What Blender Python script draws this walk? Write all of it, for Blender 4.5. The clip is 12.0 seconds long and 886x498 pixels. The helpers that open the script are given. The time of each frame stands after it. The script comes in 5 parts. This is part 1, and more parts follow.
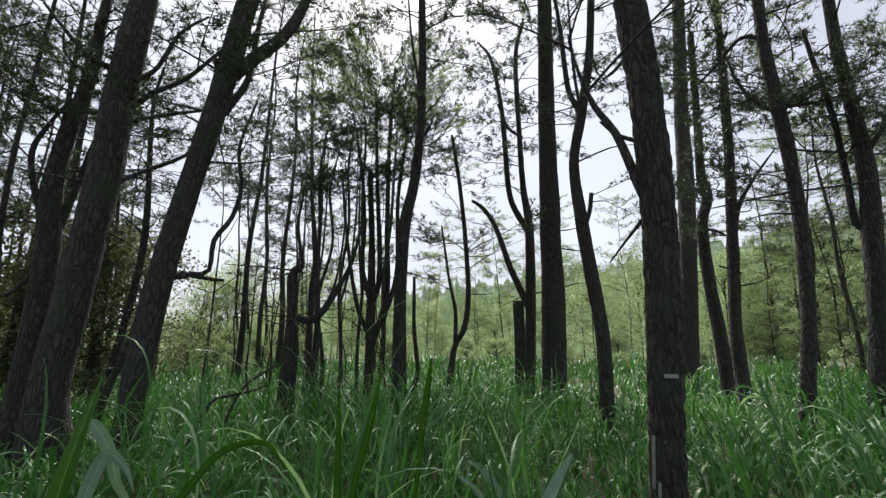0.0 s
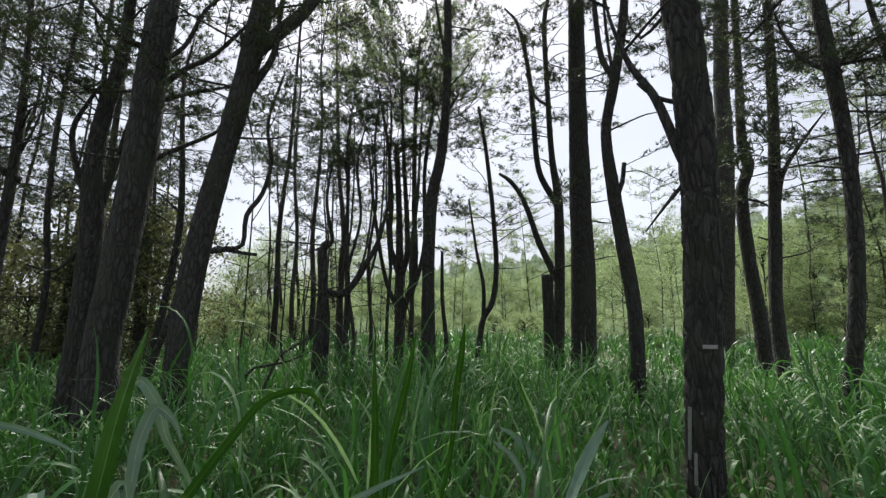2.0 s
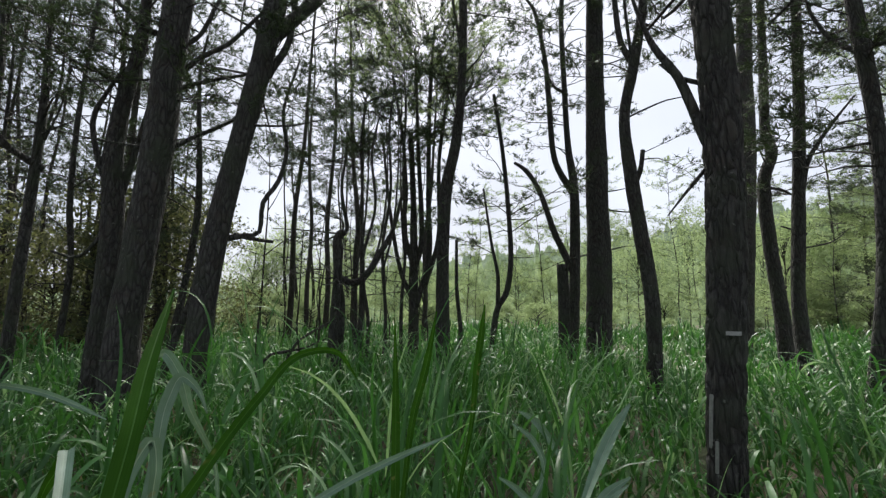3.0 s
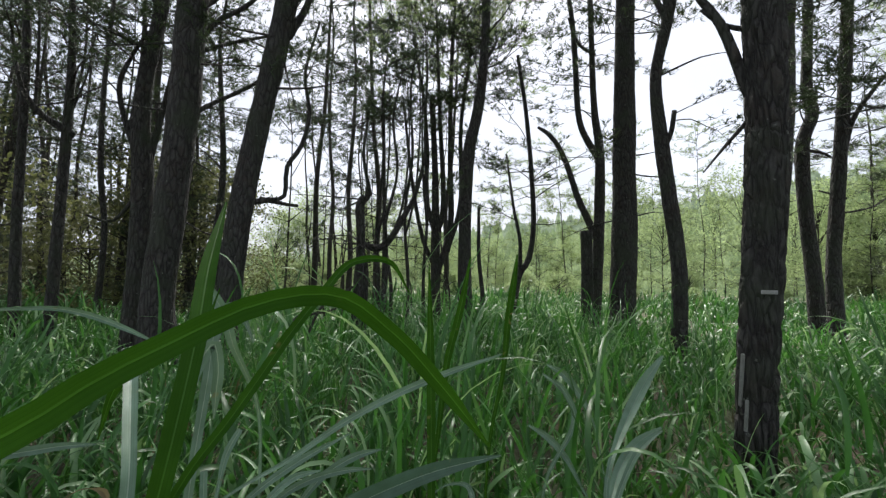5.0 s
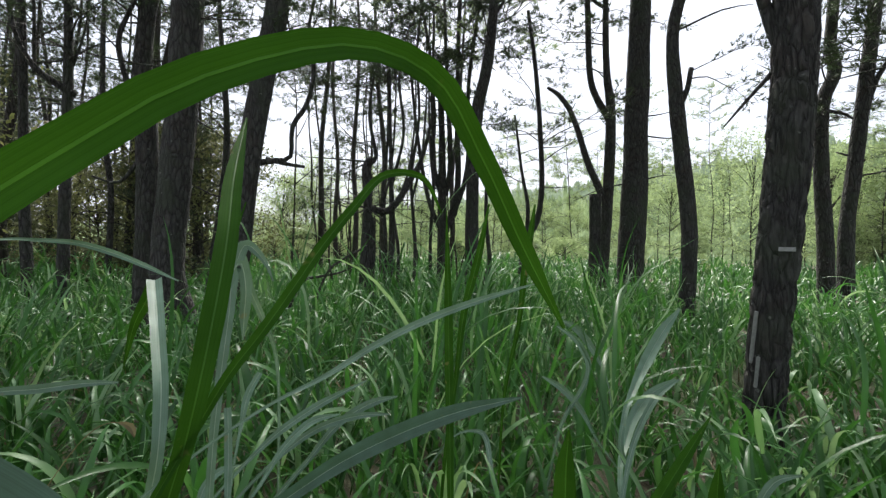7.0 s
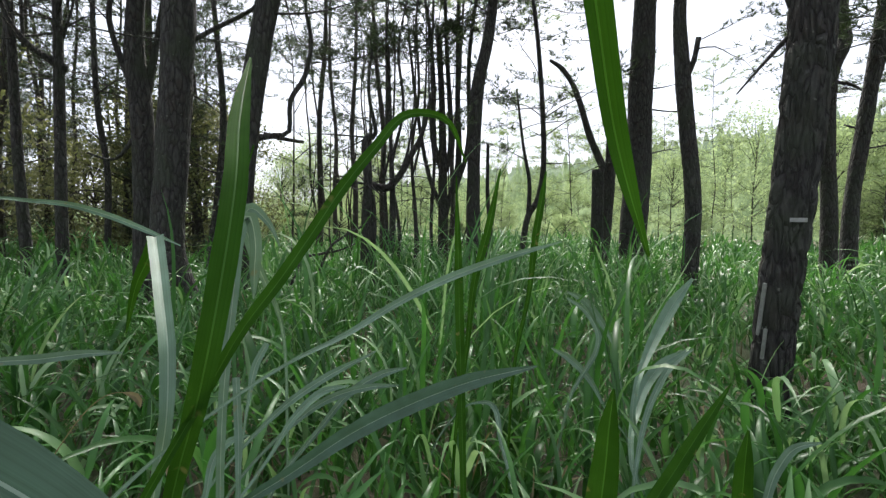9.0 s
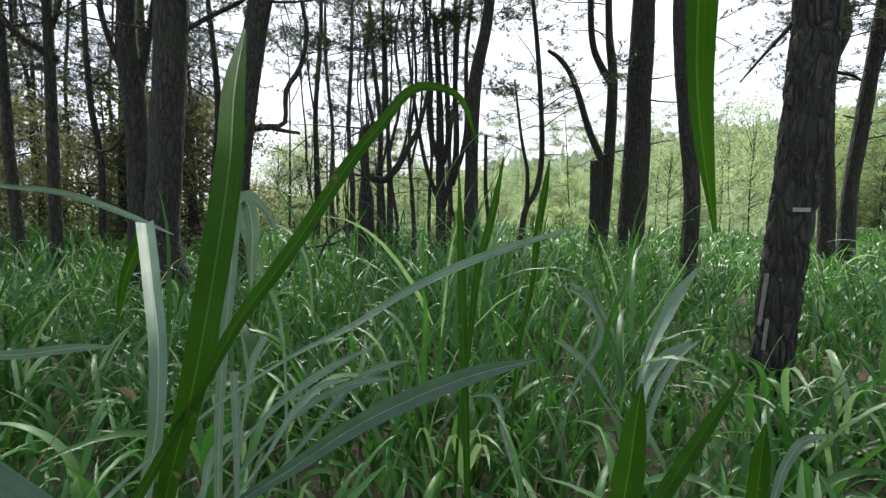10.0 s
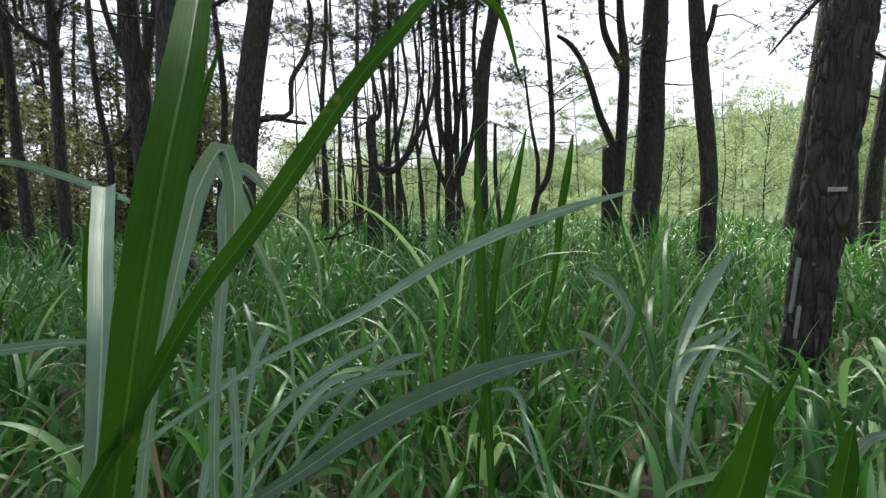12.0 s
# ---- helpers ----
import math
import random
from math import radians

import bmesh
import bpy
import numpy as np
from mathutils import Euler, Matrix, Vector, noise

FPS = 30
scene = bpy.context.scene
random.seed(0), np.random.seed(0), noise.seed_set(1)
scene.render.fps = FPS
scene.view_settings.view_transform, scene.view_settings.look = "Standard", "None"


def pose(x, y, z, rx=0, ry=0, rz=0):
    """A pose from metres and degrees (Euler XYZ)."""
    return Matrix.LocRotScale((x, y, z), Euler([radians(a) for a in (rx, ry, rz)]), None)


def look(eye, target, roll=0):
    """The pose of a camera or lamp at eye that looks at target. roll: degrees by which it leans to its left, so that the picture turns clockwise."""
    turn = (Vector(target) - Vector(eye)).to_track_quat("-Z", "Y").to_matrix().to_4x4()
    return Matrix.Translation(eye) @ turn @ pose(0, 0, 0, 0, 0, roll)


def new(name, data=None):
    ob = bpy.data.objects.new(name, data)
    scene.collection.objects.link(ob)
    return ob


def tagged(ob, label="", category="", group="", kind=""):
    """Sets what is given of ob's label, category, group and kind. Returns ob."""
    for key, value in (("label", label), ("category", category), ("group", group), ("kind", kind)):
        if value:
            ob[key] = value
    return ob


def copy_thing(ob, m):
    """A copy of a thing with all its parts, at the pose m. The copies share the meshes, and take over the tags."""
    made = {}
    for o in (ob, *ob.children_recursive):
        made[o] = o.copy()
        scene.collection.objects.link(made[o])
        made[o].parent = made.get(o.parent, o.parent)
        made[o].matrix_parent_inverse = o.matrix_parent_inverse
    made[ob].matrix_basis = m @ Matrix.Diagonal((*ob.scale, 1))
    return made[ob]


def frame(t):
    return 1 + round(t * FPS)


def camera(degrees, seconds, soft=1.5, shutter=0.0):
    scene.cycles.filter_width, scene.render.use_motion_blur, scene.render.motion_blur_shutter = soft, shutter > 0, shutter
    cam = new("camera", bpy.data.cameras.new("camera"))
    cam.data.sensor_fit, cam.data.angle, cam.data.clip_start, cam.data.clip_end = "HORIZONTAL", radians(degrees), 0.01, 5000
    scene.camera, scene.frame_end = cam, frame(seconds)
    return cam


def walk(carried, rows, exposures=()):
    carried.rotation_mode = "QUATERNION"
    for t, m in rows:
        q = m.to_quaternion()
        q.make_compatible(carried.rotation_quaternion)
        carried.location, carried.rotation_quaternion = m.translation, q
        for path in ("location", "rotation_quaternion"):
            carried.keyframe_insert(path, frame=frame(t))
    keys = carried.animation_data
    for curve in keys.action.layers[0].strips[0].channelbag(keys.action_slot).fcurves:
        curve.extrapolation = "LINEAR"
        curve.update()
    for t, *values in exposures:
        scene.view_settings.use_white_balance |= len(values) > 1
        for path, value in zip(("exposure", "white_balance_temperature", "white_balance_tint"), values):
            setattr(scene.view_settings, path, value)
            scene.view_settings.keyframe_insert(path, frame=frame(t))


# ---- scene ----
# ---- camera and walk ----
cam = camera(89.7, 12.0, soft=1.35)
PATH = [
    (0, (0.008, 0.006, 1.654), (0.007, 1.965, 2.060), 0.01),
    (0.5, (0.004, 0.017, 1.657), (-0.029, 1.980, 2.035), 0.09),
    (1, (0.001, 0.022, 1.650), (-0.063, 1.990, 2.001), 0.11),
    (1.5, (-0.004, 0.032, 1.641), (-0.093, 2.004, 1.965), 0.04),
    (2, (-0.018, 0.044, 1.617), (-0.138, 2.017, 1.917), 0.09),
    (2.5, (-0.032, 0.059, 1.595), (-0.183, 2.033, 1.878), 0.22),
    (3, (-0.047, 0.073, 1.573), (-0.226, 2.048, 1.834), 0.48),
    (5, (-0.097, 0.092, 1.490), (-0.364, 2.070, 1.617), 0.77),
    (5.5, (-0.104, 0.105, 1.477), (-0.378, 2.084, 1.565), 0.84),
    (6, (-0.114, 0.112, 1.460), (-0.396, 2.092, 1.506), 0.82),
    (6.5, (-0.133, 0.116, 1.438), (-0.419, 2.096, 1.448), 1.01),
    (7, (-0.142, 0.123, 1.425), (-0.430, 2.102, 1.403), 0.86),
    (9, (-0.180, 0.164, 1.390), (-0.465, 2.140, 1.272), 0.51),
    (9.5, (-0.189, 0.180, 1.388), (-0.469, 2.155, 1.251), 0.61),
    (10, (-0.200, 0.196, 1.380), (-0.472, 2.171, 1.229), 0.35),
    (10.5, (-0.210, 0.214, 1.370), (-0.479, 2.189, 1.209), 0.16),
    (11, (-0.214, 0.236, 1.367), (-0.488, 2.210, 1.193), -0.13),
    (11.5, (-0.225, 0.265, 1.359), (-0.513, 2.236, 1.180), -0.40),
    (12, (-0.239, 0.302, 1.345), (-0.550, 2.269, 1.160), -0.58),
]
walk(cam, [(t, look(eye, target, roll)) for t, eye, target, roll in PATH], exposures=[(0, 1.53), (3, 1.54), (5, 1.72), (7, 1.96), (9, 2.12), (12, 2.12)])

# ---- sky and sun ----
SUN_UP, SUN_AZ = radians(54), radians(-10)
world = bpy.data.worlds.new("sky")
scene.world = world
world.use_nodes = True
wt = world.node_tree
bg = wt.nodes["Background"]
sky = wt.nodes.new("ShaderNodeTexSky")
sky.sky_type, sky.sun_disc = "NISHITA", False
sky.sun_elevation, sky.sun_rotation = SUN_UP, SUN_AZ
sky.air_density, sky.dust_density = 1.0, 3.0
grey = wt.nodes.new("ShaderNodeHueSaturation")
grey.inputs["Saturation"].default_value = 0.6
wt.links.new(sky.outputs[0], grey.inputs["Color"])
cloud = wt.nodes.new("ShaderNodeTexNoise")
cloud.inputs["Scale"].default_value, cloud.inputs["Detail"].default_value = 2.2, 5.0
wt.links.new(wt.nodes.new("ShaderNodeTexCoord").outputs["Generated"], cloud.inputs["Vector"])
veil = wt.nodes.new("ShaderNodeMix")
veil.data_type = "RGBA"
veil.inputs[0].default_value = 0.75
veil.inputs[7].default_value = (3.9, 4.15, 4.75, 1)
wt.links.new(grey.outputs[0], veil.inputs[6])
deck = wt.nodes.new("ShaderNodeMapRange")
deck.inputs["From Min"].default_value, deck.inputs["From Max"].default_value = 0.3, 0.7
deck.inputs["To Min"].default_value, deck.inputs["To Max"].default_value = 0.86, 1.1
wt.links.new(cloud.outputs[0], deck.inputs[0])
wisps = wt.nodes.new("ShaderNodeVectorMath")
wisps.operation = "SCALE"
wt.links.new(veil.outputs[2], wisps.inputs[0])
wt.links.new(deck.outputs[0], wisps.inputs["Scale"])
wt.links.new(wisps.outputs[0], bg.inputs["Color"])
bg.inputs["Strength"].default_value = 0.07
sun_data = bpy.data.lights.new("sun", "SUN")
sun_data.energy, sun_data.angle, sun_data.color = 2.7, radians(25), (1.0, 0.96, 0.9)
sun = new("sun", sun_data)
sun.matrix_world = look((30 * math.sin(SUN_AZ), 30 * math.cos(SUN_AZ), 30 * math.tan(SUN_UP)), (0, 0, 0))


# ---- materials ----
def material(name):
    m = bpy.data.materials.new(name)
    m.use_nodes = True
    t = m.node_tree
    return m, t, t.nodes["Principled BSDF"]


def node(t, kind, **values):
    n = t.nodes.new(kind)
    for key, value in values.items():
        n.inputs[key].default_value = value
    return n


def ramp(t, source, stops):
    r = t.nodes.new("ShaderNodeValToRGB")
    while len(r.color_ramp.elements) < len(stops):
        r.color_ramp.elements.new(0.5)
    for e, (at, colour) in zip(r.color_ramp.elements, stops):
        e.position, e.color = at, (*colour, 1)
    t.links.new(source, r.inputs[0])
    return r.outputs[0]


def mix(t, fac, a, b, mode="MIX"):
    m = t.nodes.new("ShaderNodeMix")
    m.data_type, m.blend_type = "RGBA", mode
    for socket, value in ((m.inputs[0], fac), (m.inputs[6], a), (m.inputs[7], b)):
        if isinstance(value, bpy.types.NodeSocket):
            t.links.new(value, socket)
        else:
            socket.default_value = value if isinstance(value, float) else (*value, 1)
    return m.outputs[2]


def bark_material(name, low, high, moss, lichen=0.64, rust=(0.044, 0.035, 0.029)):
    m, t, p = material(name)
    co = t.nodes.new("ShaderNodeTexCoord").outputs["Object"]
    stretch = node(t, "ShaderNodeMapping", Scale=(1, 1, 0.28))
    t.links.new(co, stretch.inputs[0])
    plates = node(t, "ShaderNodeTexVoronoi", Scale=19.0)
    plates.feature = "DISTANCE_TO_EDGE"
    grain = node(t, "ShaderNodeTexNoise", Scale=40.0, Detail=6.0, Roughness=0.7)
    broad = node(t, "ShaderNodeTexNoise", Scale=2.5, Detail=4.0)
    spots = node(t, "ShaderNodeTexNoise", Scale=18.0, Detail=3.0, Roughness=0.6)
    warp = node(t, "ShaderNodeTexNoise", Scale=9.0, Detail=3.0)
    t.links.new(stretch.outputs[0], warp.inputs["Vector"])
    bent = t.nodes.new("ShaderNodeVectorMath")
    bent.operation = "MULTIPLY_ADD"
    bent.inputs[1].default_value = (0.12, 0.12, 0.12)
    t.links.new(warp.outputs["Color"], bent.inputs[0])
    t.links.new(stretch.outputs[0], bent.inputs[2])
    t.links.new(bent.outputs[0], plates.inputs["Vector"])
    t.links.new(stretch.outputs[0], grain.inputs["Vector"])
    t.links.new(co, broad.inputs["Vector"])
    t.links.new(co, spots.inputs["Vector"])
    base = ramp(t, grain.outputs[0], [(0.3, low), (0.7, high)])
    rusty = node(t, "ShaderNodeTexNoise", Scale=6.0, Detail=4.0, Roughness=0.65)
    t.links.new(co, rusty.inputs["Vector"])
    flake = ramp(t, rusty.outputs[0], [(0.5, (0, 0, 0)), (0.62, (0.75, 0.75, 0.75))])
    base = mix(t, flake, base, rust)
    crack = ramp(t, plates.outputs["Distance"], [(0.0, (0.3, 0.28, 0.27)), (0.12, (0.85, 0.85, 0.85)), (0.3, (1.1, 1.1, 1.1))])
    base = mix(t, 1.0, base, crack, "MULTIPLY")
    patch = ramp(t, broad.outputs[0], [(0.48, (0, 0, 0)), (0.68, (1, 1, 1))])
    base = mix(t, patch, base, moss)
    fleck = ramp(t, spots.outputs[0], [(lichen, (0, 0, 0)), (lichen + 0.06, (0.5, 0.5, 0.5))])
    base = mix(t, fleck, base, (0.30, 0.31, 0.27))
    t.links.new(base, p.inputs["Base Color"])
    p.inputs["Roughness"].default_value = 0.9
    bump = node(t, "ShaderNodeBump", Strength=1.0, Distance=0.03)
    height = mix(t, 0.35, ramp(t, plates.outputs["Distance"], [(0.0, (0, 0, 0)), (0.25, (1, 1, 1))]), grain.outputs["Color"])
    t.links.new(height, bump.inputs["Height"])
    t.links.new(bump.outputs[0], p.inputs["Normal"])
    return m


def leaf_material(name, dark, mid, pale, through_amount, rough, scale=0.0, veins=False, gloss=0.5):
    """Foliage: colour differs from leaf to leaf, light shines through."""
    m, t, p = material(name)
    geo = t.nodes.new("ShaderNodeNewGeometry")
    info = t.nodes.new("ShaderNodeObjectInfo")
    c = ramp(t, geo.outputs["Random Per Island"], [(0.0, dark), (0.55, mid), (0.78, mid), (1.0, pale)])
    shift = ramp(t, info.outputs["Random"], [(0.0, (0.8, 0.8, 0.8)), (1.0, (1.0, 1.0, 1.0))])
    c = mix(t, 1.0, c, shift, "MULTIPLY")
    streak = node(t, "ShaderNodeTexNoise", Scale=scale or 3.0, Detail=3.0)
    t.links.new(t.nodes.new("ShaderNodeTexCoord").outputs["Object"], streak.inputs["Vector"])
    c = mix(t, 1.0, c, ramp(t, streak.outputs[0], [(0.3, (0.75, 0.78, 0.7)), (0.7, (1.0, 1.0, 1.0))]), "MULTIPLY")
    if veins:
        along = node(t, "ShaderNodeMapping", Scale=(34, 0.8, 1))
        t.links.new(t.nodes.new("ShaderNodeTexCoord").outputs["UV"], along.inputs[0])
        lines = node(t, "ShaderNodeTexNoise", Scale=1.0, Detail=3.0)
        t.links.new(along.outputs[0], lines.inputs["Vector"])
        c = mix(t, 1.0, c, ramp(t, lines.outputs[0], [(0.35, (0.84, 0.85, 0.8)), (0.65, (1.06, 1.06, 1.05))]), "MULTIPLY")
        bump = node(t, "ShaderNodeBump", Strength=0.2, Distance=0.0015)
        t.links.new(lines.outputs[0], bump.inputs["Height"])
        t.links.new(bump.outputs[0], p.inputs["Normal"])
        spots = node(t, "ShaderNodeTexNoise", Scale=38.0, Detail=2.0)
        t.links.new(t.nodes.new("ShaderNodeTexCoord").outputs["Object"], spots.inputs["Vector"])
        c = mix(t, ramp(t, spots.outputs[0], [(0.68, (0, 0, 0)), (0.74, (0.5, 0.5, 0.5))]), c, (0.2, 0.17, 0.07))
    t.links.new(c, p.inputs["Base Color"])
    p.inputs["Roughness"].default_value, p.inputs["Specular IOR Level"].default_value = rough, gloss
    lit = t.nodes.new("ShaderNodeBsdfTranslucent")
    warm = mix(t, 1.0, c, (1.0, 1.0, 0.72), "MULTIPLY")
    t.links.new(warm, lit.inputs["Color"])
    both = t.nodes.new("ShaderNodeMixShader")
    both.inputs[0].default_value = through_amount
    t.links.new(p.outputs[0], both.inputs[1])
    t.links.new(lit.outputs[0], both.inputs[2])
    t.links.new(both.outputs[0], t.nodes["Material Output"].inputs["Surface"])
    return m


BARK = bark_material("pine_bark", (0.025, 0.0242, 0.0225), (0.072, 0.069, 0.062), (0.034, 0.041, 0.025), 0.68)
BARK_FAR = bark_material("shaded_bark", (0.024, 0.021, 0.018), (0.07, 0.062, 0.05), (0.035, 0.04, 0.022), 0.72)
NEEDLES = leaf_material("pine_needles", (0.035, 0.055, 0.025), (0.055, 0.085, 0.035), (0.085, 0.12, 0.05), 0.25, 0.5)
# Palest and darkest leaf tones also imitate sky highlights and deep shade.
GRASS = leaf_material("tall_grass", (0.03, 0.105, 0.021), (0.064, 0.2, 0.043), (0.3, 0.46, 0.25), 0.42, 0.4)
BLADE = leaf_material("broad_grass_blade", (0.03, 0.094, 0.01), (0.037, 0.11, 0.012), (0.046, 0.128, 0.015), 0.3, 0.7, 25.0, True, 0.06)
# Glaucous leaf green with the sky's reflected sheen mixed into the colour.
BLADE_PALE = leaf_material("glaucous_sheen_blade", (0.14, 0.235, 0.17), (0.17, 0.27, 0.2), (0.21, 0.31, 0.24), 0.25, 0.45, 25.0, True, 0.3)
BLADE_TEAL = leaf_material("dull_grass_blade", (0.06, 0.125, 0.08), (0.072, 0.145, 0.094), (0.084, 0.16, 0.106), 0.2, 0.55, 25.0, True)
RIB = leaf_material("green_midrib", (0.055, 0.155, 0.02), (0.06, 0.165, 0.022), (0.066, 0.175, 0.026), 0.3, 0.55, 25.0, False, 0.18)
RIB_PALE = leaf_material("pale_midrib", (0.27, 0.36, 0.29), (0.3, 0.39, 0.32), (0.33, 0.42, 0.35), 0.3, 0.5, 25.0, False, 0.3)
STRAW = leaf_material("dry_grass", (0.16, 0.12, 0.06), (0.24, 0.19, 0.1), (0.32, 0.27, 0.16), 0.3, 0.6)
# Leaf green raised above its own tone: distance haze is in the colour.
LEAVES = leaf_material("haze_pale_leaves", (0.29, 0.37, 0.23), (0.32, 0.405, 0.26), (0.36, 0.44, 0.3), 0.74, 0.7)
# Darker leaf copy; the shade of the dense wood is in its colour.
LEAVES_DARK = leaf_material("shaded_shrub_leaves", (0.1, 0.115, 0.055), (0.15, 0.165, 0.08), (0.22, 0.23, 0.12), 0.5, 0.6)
# Needle colour likewise lightened to imitate mist over the clearing.
NEEDLES_YOUNG = leaf_material("hazy_young_needles", (0.2, 0.27, 0.15), (0.27, 0.35, 0.19), (0.35, 0.43, 0.25), 0.65, 0.6)


def soil_material():
    m, t, p = material("litter_soil")
    co = t.nodes.new("ShaderNodeTexCoord").outputs["Object"]
    fine = node(t, "ShaderNodeTexNoise", Scale=22.0, Detail=8.0, Roughness=0.75)
    wide = node(t, "ShaderNodeTexNoise", Scale=0.8, Detail=4.0)
    for n in (fine, wide):
        t.links.new(co, n.inputs["Vector"])
    c = ramp(t, fine.outputs[0], [(0.3, (0.03, 0.024, 0.016)), (0.6, (0.09, 0.07, 0.045)), (0.75, (0.16, 0.13, 0.08))])
    g = ramp(t, wide.outputs[0], [(0.4, (0, 0, 0)), (0.6, (1, 1, 1))])
    t.links.new(mix(t, g, c, mix(t, 0.6, c, (0.05, 0.09, 0.03))), p.inputs["Base Color"])
    p.inputs["Roughness"].default_value = 0.95
    bump = node(t, "ShaderNodeBump", Strength=0.8, Distance=0.03)
    t.links.new(fine.outputs[0], bump.inputs["Height"])
    t.links.new(bump.outputs[0], p.inputs["Normal"])
    return m


SOIL = soil_material()


# ---- building helpers ----
def mesh_of(name, verts, faces, mat, smooth=True):
    me = bpy.data.meshes.new(name)
    me.from_pydata(verts, [], faces)
    me.materials.append(mat)
    me.polygons.foreach_set("use_smooth", [smooth] * len(me.polygons))
    me.update()
    return me


def big_mesh(name, verts, tris, mat):
    """A mesh from numpy arrays of places and of triangles or quads."""
    me = bpy.data.meshes.new(name)
    n, k = tris.shape
    me.vertices.add(len(verts))
    me.vertices.foreach_set("co", np.ascontiguousarray(verts, np.float32).ravel())
    me.loops.add(n * k)
    me.loops.foreach_set("vertex_index", np.ascontiguousarray(tris, np.int32).ravel())
    me.polygons.add(n)
    me.polygons.foreach_set("loop_start", np.arange(0, n * k, k, dtype=np.int32))
    me.polygons.foreach_set("use_smooth", np.ones(n, bool))
    me.update(calc_edges=True)
    me.validate()
    me.materials.append(mat)
    return me


def part(name, me, parent, label=""):
    ob = new(name, me)
    ob.parent = parent
    return tagged(ob, label)


def ground_z(x, y):
    return -0.012 * min(max(y - 4, 0), 12) + 0.05 * noise.noise((x * 0.35, y * 0.35, 0.0))


def evened(points, step):
    """The same course with points a fixed step apart, so that a curve through them has no loops."""
    p = np.array(points, float)
    run = np.concatenate([[0], np.cumsum(np.linalg.norm(np.diff(p[:, :3], axis=0), axis=1))])
    at = np.linspace(0, run[-1], max(4, int(run[-1] / step)))
    slope = np.gradient(p, run, axis=0)
    out = []
    for q in at:
        i = min(int(np.searchsorted(run, q, "right")) - 1, len(run) - 2)
        h = run[i + 1] - run[i]
        u = (q - run[i]) / h
        out.append(tuple((1 + 2 * u) * (1 - u) ** 2 * p[i] + u * (1 - u) ** 2 * h * slope[i] + u * u * (3 - 2 * u) * p[i + 1] + u * u * (u - 1) * h * slope[i + 1]))
    return out


def smooth_path(points, step):
    """Points (x, y, z, radius) along a Catmull-Rom curve, about step apart."""
    p = [Vector(q) for q in points]
    p = [2 * p[0] - p[1]] + p + [2 * p[-1] - p[-2]]
    out = []
    for a, b, c, d in zip(p, p[1:], p[2:], p[3:]):
        n = max(2, int((c - b).length / step))
        for i in range(n):
            u = i / n
            out.append(0.5 * (2 * b + (c - a) * u + (2 * a - 5 * b + 4 * c - d) * u * u + (3 * b - a - 3 * c + d) * u ** 3))
    out.append(p[-2])
    return out


def tube(points, step, sides, rough, seed, plates=0.0):
    """A round, knobbly stem along the points; returns places and faces."""
    path = smooth_path(points, step)
    verts, faces = [], []
    for i, q in enumerate(path):
        along = (path[min(i + 1, len(path) - 1)] - path[max(i - 1, 0)]).to_3d().normalized()
        side = along.cross((0.13, 0.99, 0.05)).normalized()
        other = side.cross(along)
        r = max(q[3], 0.003)
        for k in range(sides):
            a = math.tau * k / sides
            way = side * math.cos(a) + other * math.sin(a)
            lump = noise.noise((way.x * 1.6 + seed, way.y * 1.6, q[2] * 1.7)) + 0.5 * noise.noise((way.x * 5 + seed, way.y * 5, q[2] * 4)) + 0.45 * noise.noise((way.x * 9 + seed, way.y * 9, q[2] * 13))
            ridge = 0.0
            if plates:
                cell = noise.voronoi((way.x * 4.2 + seed, way.y * 4.2, q[2] * 5.0))[0]
                ridge = plates * min(1.0, (cell[1] - cell[0]) * 3.0)
            verts.append(q.to_3d() + way * (r * (1 + rough * lump) + ridge - plates * 0.8))
    for i in range(len(path) - 1):
        for k in range(sides):
            a, b = i * sides + k, i * sides + (k + 1) % sides
            faces.append((a, b, b + sides, a + sides))
    faces.append(tuple(range(sides))[::-1])
    faces.append(tuple(range(len(verts) - sides, len(verts))))
    return verts, faces


